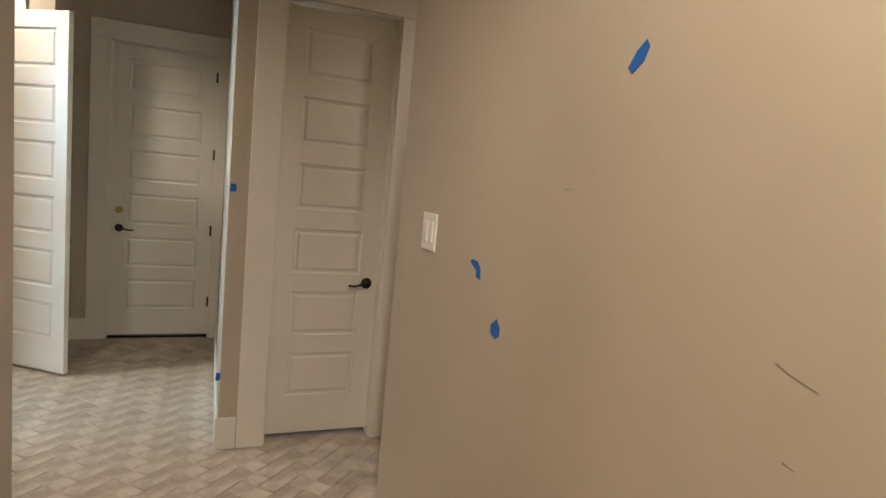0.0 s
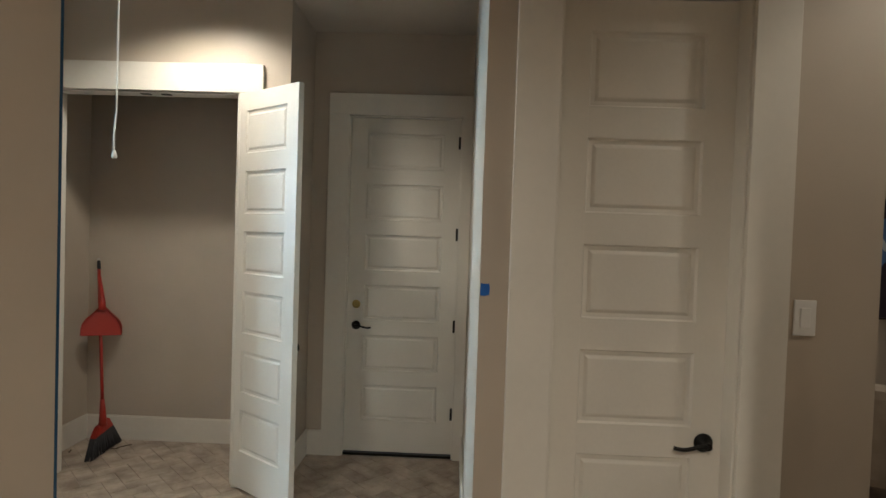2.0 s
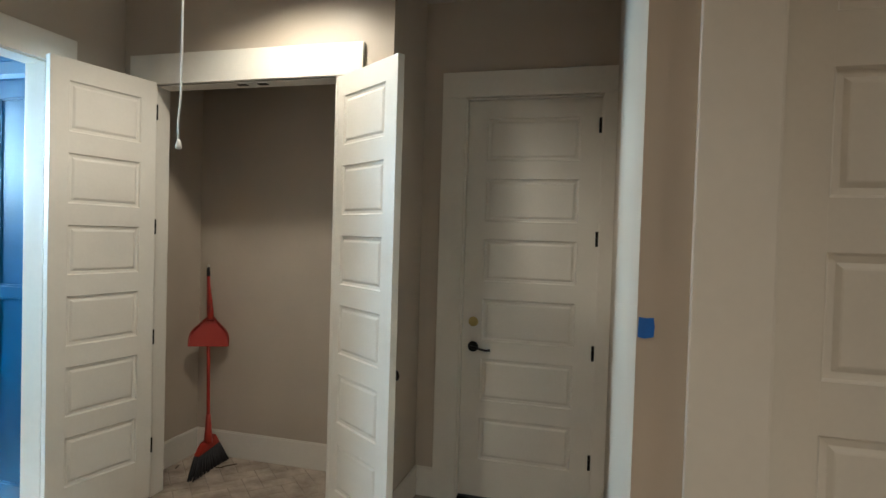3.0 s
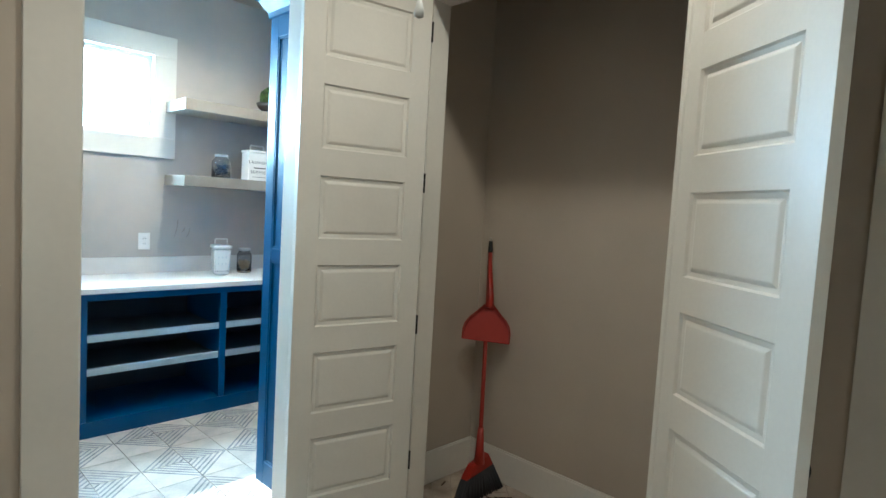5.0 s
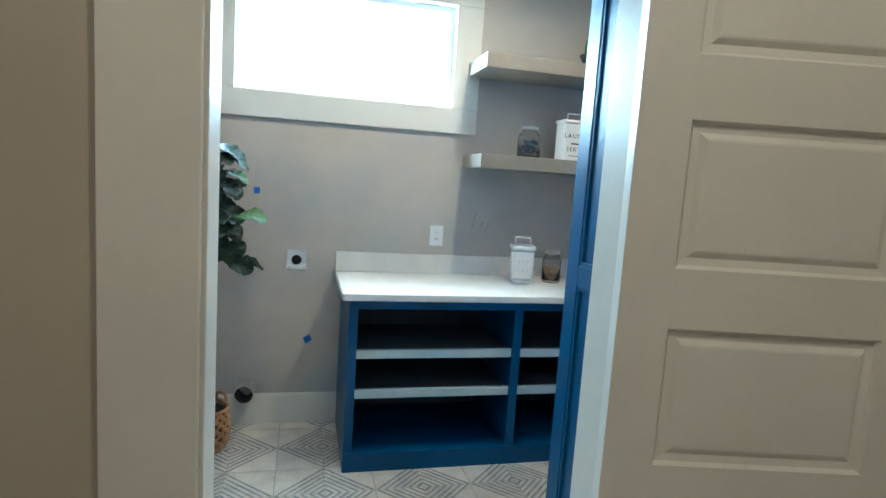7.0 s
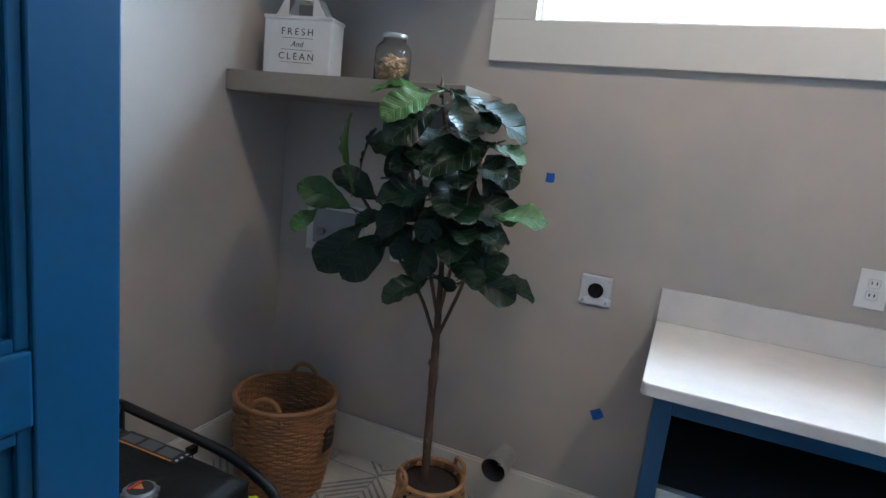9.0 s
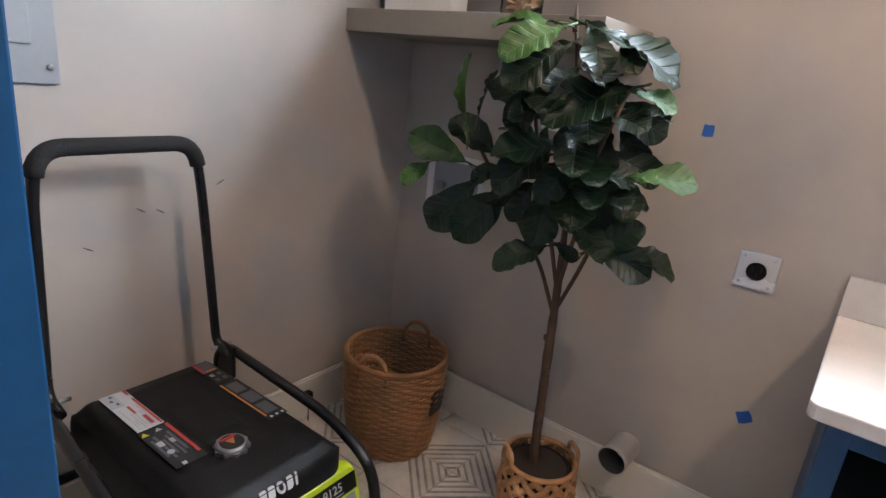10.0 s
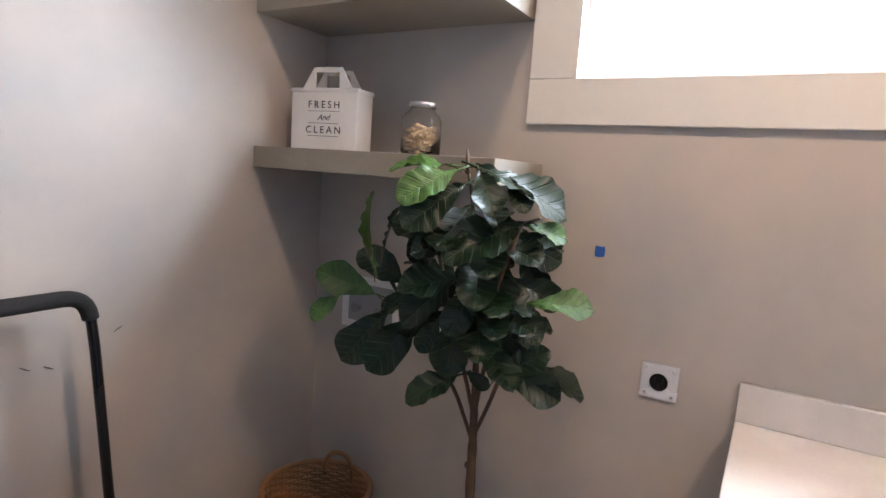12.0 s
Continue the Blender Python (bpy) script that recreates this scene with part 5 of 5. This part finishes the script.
cap = part("fuel_cap", prism(lobes, 0.541, 0.556), CAPMETAL, gen, "ribbed grey fuel cap")
part("cap_top", lathe([(0.037, 0.5562), (0.036, 0.561), (0.031, 0.5640), (0.030, 0.5640)], 24, (0.02, 0.145, 0)), CAPMETAL, cap)
part("cap_sticker", lathe([(0.029, 0.5642), (0.028, 0.5652)], 20, (0.02, 0.145, 0)), INK, cap)
part("cap_band", boxes((0.0, 0.124, 0.5653, 0.04, 0.132, 0.5658)), REDINK, cap)
part("cap_triangle", prism([(0.008, 0.135), (0.032, 0.135), (0.02, 0.157)], 0.5653, 0.5658), ORANGEINK, cap)


def sticker(name, x0, y0, x1, y1, z, mat):
    part(name, boxes((x0, y0, z, x1, y1, z + 0.0008)), mat, tank)


sticker("label", 0.080, -0.245, 0.145, -0.045, 0.5533, WHITEINK)
for x0, y0, x1, y1 in ((0.082, -0.243, 0.088, -0.215), (0.082, -0.195, 0.088, -0.048), (0.108, -0.165, 0.114, -0.125), (0.096, -0.105, 0.104, -0.060)):
    sticker("label_stripe", x0, y0, x1, y1, 0.5543, REDINK)
sticker("label_mark", 0.112, -0.240, 0.141, -0.175, 0.5543, PALEINK)
for k in range(3):
    sticker("label_mark", 0.119 + 0.007 * (k % 2), -0.235 + 0.02 * k, 0.126 + 0.007 * (k % 2), -0.225 + 0.02 * k, 0.5552, DIMINK)
for k in range(7):
    sticker("print_line", 0.0915 + 0.0068 * k, -0.16 + 0.03 * (k % 3), 0.0938 + 0.0068 * k, -0.055 - 0.012 * (k % 2), 0.5539, PALEINK)
sticker("label", 0.075, -0.04, 0.150, 0.135, 0.5533, INK)
sticker("label_stripe", 0.077, -0.038, 0.085, 0.110, 0.5543, REDINK)
for k in range(5):
    sticker("print_line", 0.092 + 0.011 * k, -0.005 + 0.012 * (k % 3), 0.0985 + 0.011 * k, 0.085 + 0.014 * (k % 2), 0.5543, DIMINK)
part("warning_triangle", prism([(0.131, -0.018), (0.149, -0.018), (0.140, -0.034)], 0.5543, 0.5550), YELLOWINK, tank)
part("warning_triangle", prism([(0.099, -0.020), (0.115, -0.020), (0.107, -0.034)], 0.5543, 0.5550), PALEINK, tank)
sticker("label_mark", 0.124, 0.022, 0.138, 0.042, 0.5552, WHITEINK)
sticker("label_mark", 0.099, 0.026, 0.109, 0.044, 0.5552, PALEINK)
sticker("label_mark", 0.122, 0.122, 0.132, 0.133, 0.5552, WHITEINK)
part("round_mark", lathe([(0.009, 0.5550), (0.0085, 0.5558)], 14, (0.128, 0.072, 0)), PALEINK, tank)
sticker("label", -0.155, -0.245, -0.108, -0.180, 0.5533, DIMINK)
sticker("label_stripe", -0.116, -0.243, -0.109, -0.182, 0.5543, REDINK)
sticker("label_stripe", -0.150, -0.190, -0.120, -0.183, 0.5543, ORANGEINK)
sticker("label", -0.155, -0.172, -0.108, -0.110, 0.5533, INK)
for k in range(4):
    sticker("label_mark", -0.148 + 0.022 * (k % 2), -0.165 + 0.028 * (k // 2), -0.137 + 0.022 * (k % 2), -0.150 + 0.028 * (k // 2), 0.5543, PALEINK if k == 1 else DIMINK)
sticker("label", -0.160, -0.100, -0.104, 0.125, 0.5533, INK)
sticker("label_stripe", -0.110, -0.098, -0.105, 0.105, 0.5543, ORANGEINK)
for k in range(3):
    sticker("label_mark", -0.150 - 0.004 * (k % 2), -0.088 + 0.066 * k, -0.116, -0.034 + 0.066 * k, 0.5543, DIMINK)
for k in range(3):
    sticker("label_mark", -0.154 + 0.017 * k, 0.112, -0.147 + 0.017 * k, 0.119, 0.5543, WHITEINK)

# brand plate as plain slanted shapes on the front slope
slope = pose(-0.008, 0.2925, 0.5015) @ pose(0, 0, 0, 0, 0, 180) @ pose(0, 0, 0, 52, 0, 0) @ Matrix.Diagonal((0.88, 0.80, 1, 1))
for x, w in ((-0.055, 0.021), (-0.029, 0.020), (0.029, 0.019), (0.050, 0.007)):
    h, c = w / 2, min(0.005, w / 4)
    shape = [(x - h - 0.004, -0.018), (x + h - 0.004 - c, -0.018), (x + h - 0.003, -0.012), (x + h + 0.003, 0.012), (x + h + 0.004 - c, 0.018), (x - h + 0.004, 0.018)]
    mark = part("brand_mark", prism(shape, 0.0, 0.0012), WHITEINK, gen, m=slope)
ring = [(0.0135 * math.cos(0.3142 * k), 0.0182 * math.sin(0.3142 * k)) for k in range(20)]
mark = part("brand_mark", prism(ring, 0.0, 0.0012), WHITEINK, gen, m=slope)
part("brand_notch", prism([(0.5 * x, 0.55 * y) for x, y in ring], 0.0013, 0.0017), GENBLACK, mark)

# control panel
front = part("control_panel", loft([(0.0, 0.238, 0.125, 0.03, 0, 0), (0.03, 0.240, 0.128, 0.03, 0, 0), (0.055, 0.232, 0.118, 0.03, 0, 0)]), LIME, gen, "lime green panel surround", m=pose(0, 0.290, 0.322) @ pose(0, 0, 0, 0, 0, 180) @ pose(0, 0, 0, 74, 0, 0))
part("panel_plate", boxes((-0.205, -0.100, 0.0555, 0.215, 0.052, 0.060), bevel=0.002), GREYPL, front)
part("rating_strip", boxes((-0.03, 0.058, 0.0555, 0.225, 0.105, 0.0575), bevel=0.001), GENBLACK, front)
words("6500 | 8125", 0.032, pose(0.10, 0.084, 0.058), WHITEINK, front)
part("print_line", boxes((0.03, 0.064, 0.0576, 0.18, 0.067, 0.0582)), GREYMETAL_AND_SHADE, front)
part("icon_strip", boxes((-0.20, 0.060, 0.0555, -0.04, 0.095, 0.0575)), INK, front)
for k in range(4):
    part("icon", boxes((-0.195 + 0.039 * k, 0.066, 0.0576, -0.165 + 0.039 * k, 0.090, 0.0582)), (GREYMETAL_AND_SHADE, YELLOWINK, YELLOWINK, YELLOWINK)[k], front)
for k, x in enumerate((-0.15, -0.07, 0.02, 0.105, 0.175)):
    s = part("socket", boxes((x - 0.030, -0.06, 0.0602, x + 0.030, 0.02, 0.066), bevel=0.004), GREYPL, front)
    part("socket_cover", loft([(0.066, 0.027, 0.034, 0.008, x, -0.02), (0.078, 0.025, 0.032, 0.008, x, -0.02), (0.084, 0.019, 0.026, 0.008, x, -0.02)]), RUBBER_AND_SHADE, s, "black rubber socket cover")
for x in (-0.11, -0.025, 0.065):
    part("breaker_button", lathe([(0.009, 0.060), (0.009, 0.066), (0.006, 0.070)], 14, (x, -0.082, 0)), INK, front)

# engine under the cover
part("engine", loft([(0.09, 0.16, 0.20, 0.03, 0.0, -0.02), (0.30, 0.17, 0.21, 0.04, 0.0, -0.02), (0.338, 0.15, 0.20, 0.04, 0.0, -0.02)]), GENBLACK, gen)
part("muffler", loft([(0.16, 0.04, 0.13, 0.03, 0.21, -0.04), (0.30, 0.045, 0.14, 0.03, 0.21, -0.04), (0.32, 0.035, 0.12, 0.03, 0.21, -0.04)]), BLACK, gen)

# frame, handle and wheels
for s in (-1, 1):
    side = rounded([(s * 0.245, -0.33, 0.10), (s * 0.245, -0.32, 0.52), (s * 0.252, -0.27, 0.555), (s * 0.278, 0.16, 0.50), (s * 0.278, 0.33, 0.43), (s * 0.274, 0.37, 0.25), (s * 0.274, 0.37, 0.06), (s * 0.274, 0.30, 0.035), (s * 0.26, -0.10, 0.075)], 0.07)
    part("frame_tube", tube(side, 0.0155, 12), GENTUBE, gen, "black steel frame tube")
    part("rubber_foot", lathe([(0.025, 0.0), (0.027, 0.006), (0.022, 0.028)], 14, (s * 0.274, 0.315, 0)), RUBBER_AND_SHADE, gen)
    part("handle_bracket", boxes((s * 0.240 - 0.005, -0.315, 0.470, s * 0.240 + 0.005, -0.225, 0.575), bevel=0.004), GENTUBE, gen)
    part("bracket_bolt", tube([(s * 0.195, -0.278, 0.565), (s * 0.268, -0.278, 0.565)], 0.006, 8), STEEL, gen)
    wheel = part("wheel", tube([(s * 0.285, -0.22, 0.125), (s * 0.288, -0.22, 0.125), (s * 0.332, -0.22, 0.125), (s * 0.335, -0.22, 0.125)], [0.105, 0.125, 0.125, 0.105], 28), RUBBER_AND_SHADE, gen)
    part("rim", tube([(s * 0.282, -0.22, 0.125), (s * 0.338, -0.22, 0.125)], [0.075, 0.075], 24), GREYPL, wheel)
for y, z in ((0.37, 0.12), (-0.33, 0.30)):
    part("cross_bar", tube([(-0.262, y, z), (0.262, y, z)], 0.0135, 10), GENTUBE, gen)
part("axle", tube([(-0.30, -0.22, 0.125), (0.30, -0.22, 0.125)], 0.009, 8), GENTUBE, gen)
hp = rounded([(-0.226, -0.232, 0.548), (-0.226, -0.300, 0.570), (-0.200, -0.322, 1.06), (-0.184, -0.326, 1.188), (0.200, -0.326, 1.188), (0.218, -0.322, 1.06), (0.238, -0.300, 0.575), (0.236, -0.232, 0.552)], 0.085, 6)
part("handle", tube(hp, 0.0140, 12), GENTUBE, gen, "black folding handle")
grip = [p for p in hp if p.z > 1.115]
part("foam_grip", tube(grip, [0.017] + [0.0215] * (len(grip) - 2) + [0.017], 12), FOAM, gen, "black foam grip")
# herringbone pavers
W = 0.102
GAP = 0.0022


def paver_mesh(bm, cx, cy, along, dz, tilt):
    """A paver with worn edges, centred at (cx, cy)."""
    lx, ly = (W - GAP, W / 2 - GAP) if along else (W / 2 - GAP, W - GAP)
    lo, hi, c = -0.02, dz, 0.0022
    v = []
    for z, o in ((lo, 0), (hi - c, 0), (hi, c)):
        v.append([bm.verts.new((cx + sx * (lx - o), cy + sy * (ly - o), z + tilt * sx)) for sx, sy in ((-1, -1), (1, -1), (1, 1), (-1, 1))])
    for a, b in zip(v, v[1:]):
        for k in range(4):
            bm.faces.new((a[k], a[(k + 1) % 4], b[(k + 1) % 4], b[k]))
    bm.faces.new(v[-1])


rot45 = Matrix.Rotation(radians(45), 2)
ROOMS = [(-0.66, -3.2, 0.66, 2.1), (-2.88, 2.07, 5.2, 3.31), (1.28, 3.31, 5.2, 7.0), (-2.88, 3.31, 0.09, 4.91), (-1.17, 4.91, 0.09, 5.49), (-2.86, 4.91, -1.2, 5.62)]
pav_mesh = {}
for along in (0, 1):
    for alt in range(2):
        bm = bmesh.new()
        paver_mesh(bm, 0, 0, along, -0.0006 - 0.0008 * alt, 0.0003 * (alt * 2 - 1))
        pav_mesh[along, alt] = mesh_of("paver", bm, BRICK)
hall_floor = bpy.data.objects["floor"]
rest, near_count = bmesh.new(), 0
turn45 = Matrix.Rotation(radians(45), 4, "Z")
for a in range(-90, 90):
    for b in range(-90, 90):
        k = (a - b) % 4
        if k not in (0, 3):
            continue
        p = Vector(((a + 1) * W, (b + 0.5) * W)) if k == 0 else Vector(((a + 0.5) * W, (b + 1) * W))
        q = rot45 @ p
        if not any(x0 <= q.x <= x1 and y0 <= q.y <= y1 for x0, y0, x1, y1 in ROOMS):
            continue
        if -1.75 < q.x < 0.5 and 2.5 < q.y < 4.8 and near_count < 300:
            near_count += 1
            ob = new("paver", pav_mesh[int(k == 0), (a * 7 + b * 3) % 2])
            ob.parent = hall_floor
            ob.matrix_local = Matrix.Translation((q.x, q.y, 0)) @ turn45
        else:
            paver_mesh(rest, p.x, p.y, k == 0, -0.0006 - 0.0006 * random.random(), random.uniform(-0.0004, 0.0004))
bmesh.ops.rotate(rest, verts=rest.verts, cent=(0, 0, 0), matrix=Matrix.Rotation(radians(45), 3, "Z"))
part("pavers", rest, BRICK, hall_floor)["kind"] = "stuff"

# patterned cement tiles
S, TG = 0.235, 0.002


def tile_mesh():
    """A square tile, half plain and half lined by bands along its diagonal; the lined corner is at (+, +)."""
    bm = bmesh.new()
    h = S / 2 - TG
    n = 12
    lev = [0.0]
    for k in range(n):
        lev.append(lev[-1] + 2 * h * ((0.40, 0.60)[k % 2]) / (n / 2))

    def pt(u, s):
        # a point on the line x + y = s, at u from 0 to 1 across the square
        lo, hi = max(-h, s - h), min(h, s + h)
        x = lo + (hi - lo) * u
        return (x, s - x, 0.0)

    plain_v = [bm.verts.new(p) for p in ((-h, -h, 0), (h, -h, 0), (-h, h, 0))]
    bm.faces.new(plain_v).material_index = 0
    for k in range(n):
        s0, s1 = lev[k], lev[k + 1]
        a, b, c, d = pt(0, s0), pt(1, s0), pt(1, s1), pt(0, s1)
        if k == n - 1:
            f = bm.faces.new([bm.verts.new(p) for p in (a, b, c)])
        else:
            f = bm.faces.new([bm.verts.new(p) for p in (a, b, c, d)])
        f.material_index = 1 if k % 2 == 0 else 0
    bmesh.ops.remove_doubles(bm, verts=bm.verts, dist=1e-5)
    for x0, y0, x1, y1 in ((-h, -h, h, -h), (h, -h, h, h), (h, h, -h, h), (-h, h, -h, -h)):
        bm.faces.new([bm.verts.new(p) for p in ((x0, y0, 0), (x1, y1, 0), (x1, y1, -0.01), (x0, y0, -0.01))])
    return mesh_of("tile", bm, TILE, TILE_LINE)


tile_me = tile_mesh()
laundry_floor = bpy.data.objects["floor_laundry"]
TX, TY = -4.33, 3.86
for i in range(-5, 8):
    for j in range(-9, 10):
        x, y = TX + (i + 0.5) * S, TY + (j + 0.5) * S
        if not (-5.2 < x < -2.87 and 2.18 < y < 5.56):
            continue
        turn = {(0, 0): 180, (1, 0): 270, (1, 1): 0, (0, 1): 90}[i % 2, j % 2]
        ob = new("tile", tile_me)
        ob.parent = laundry_floor
        ob.matrix_local = pose(x, y, -0.0002 * ((i * 5 + j * 3) % 4), 0, 0, turn)
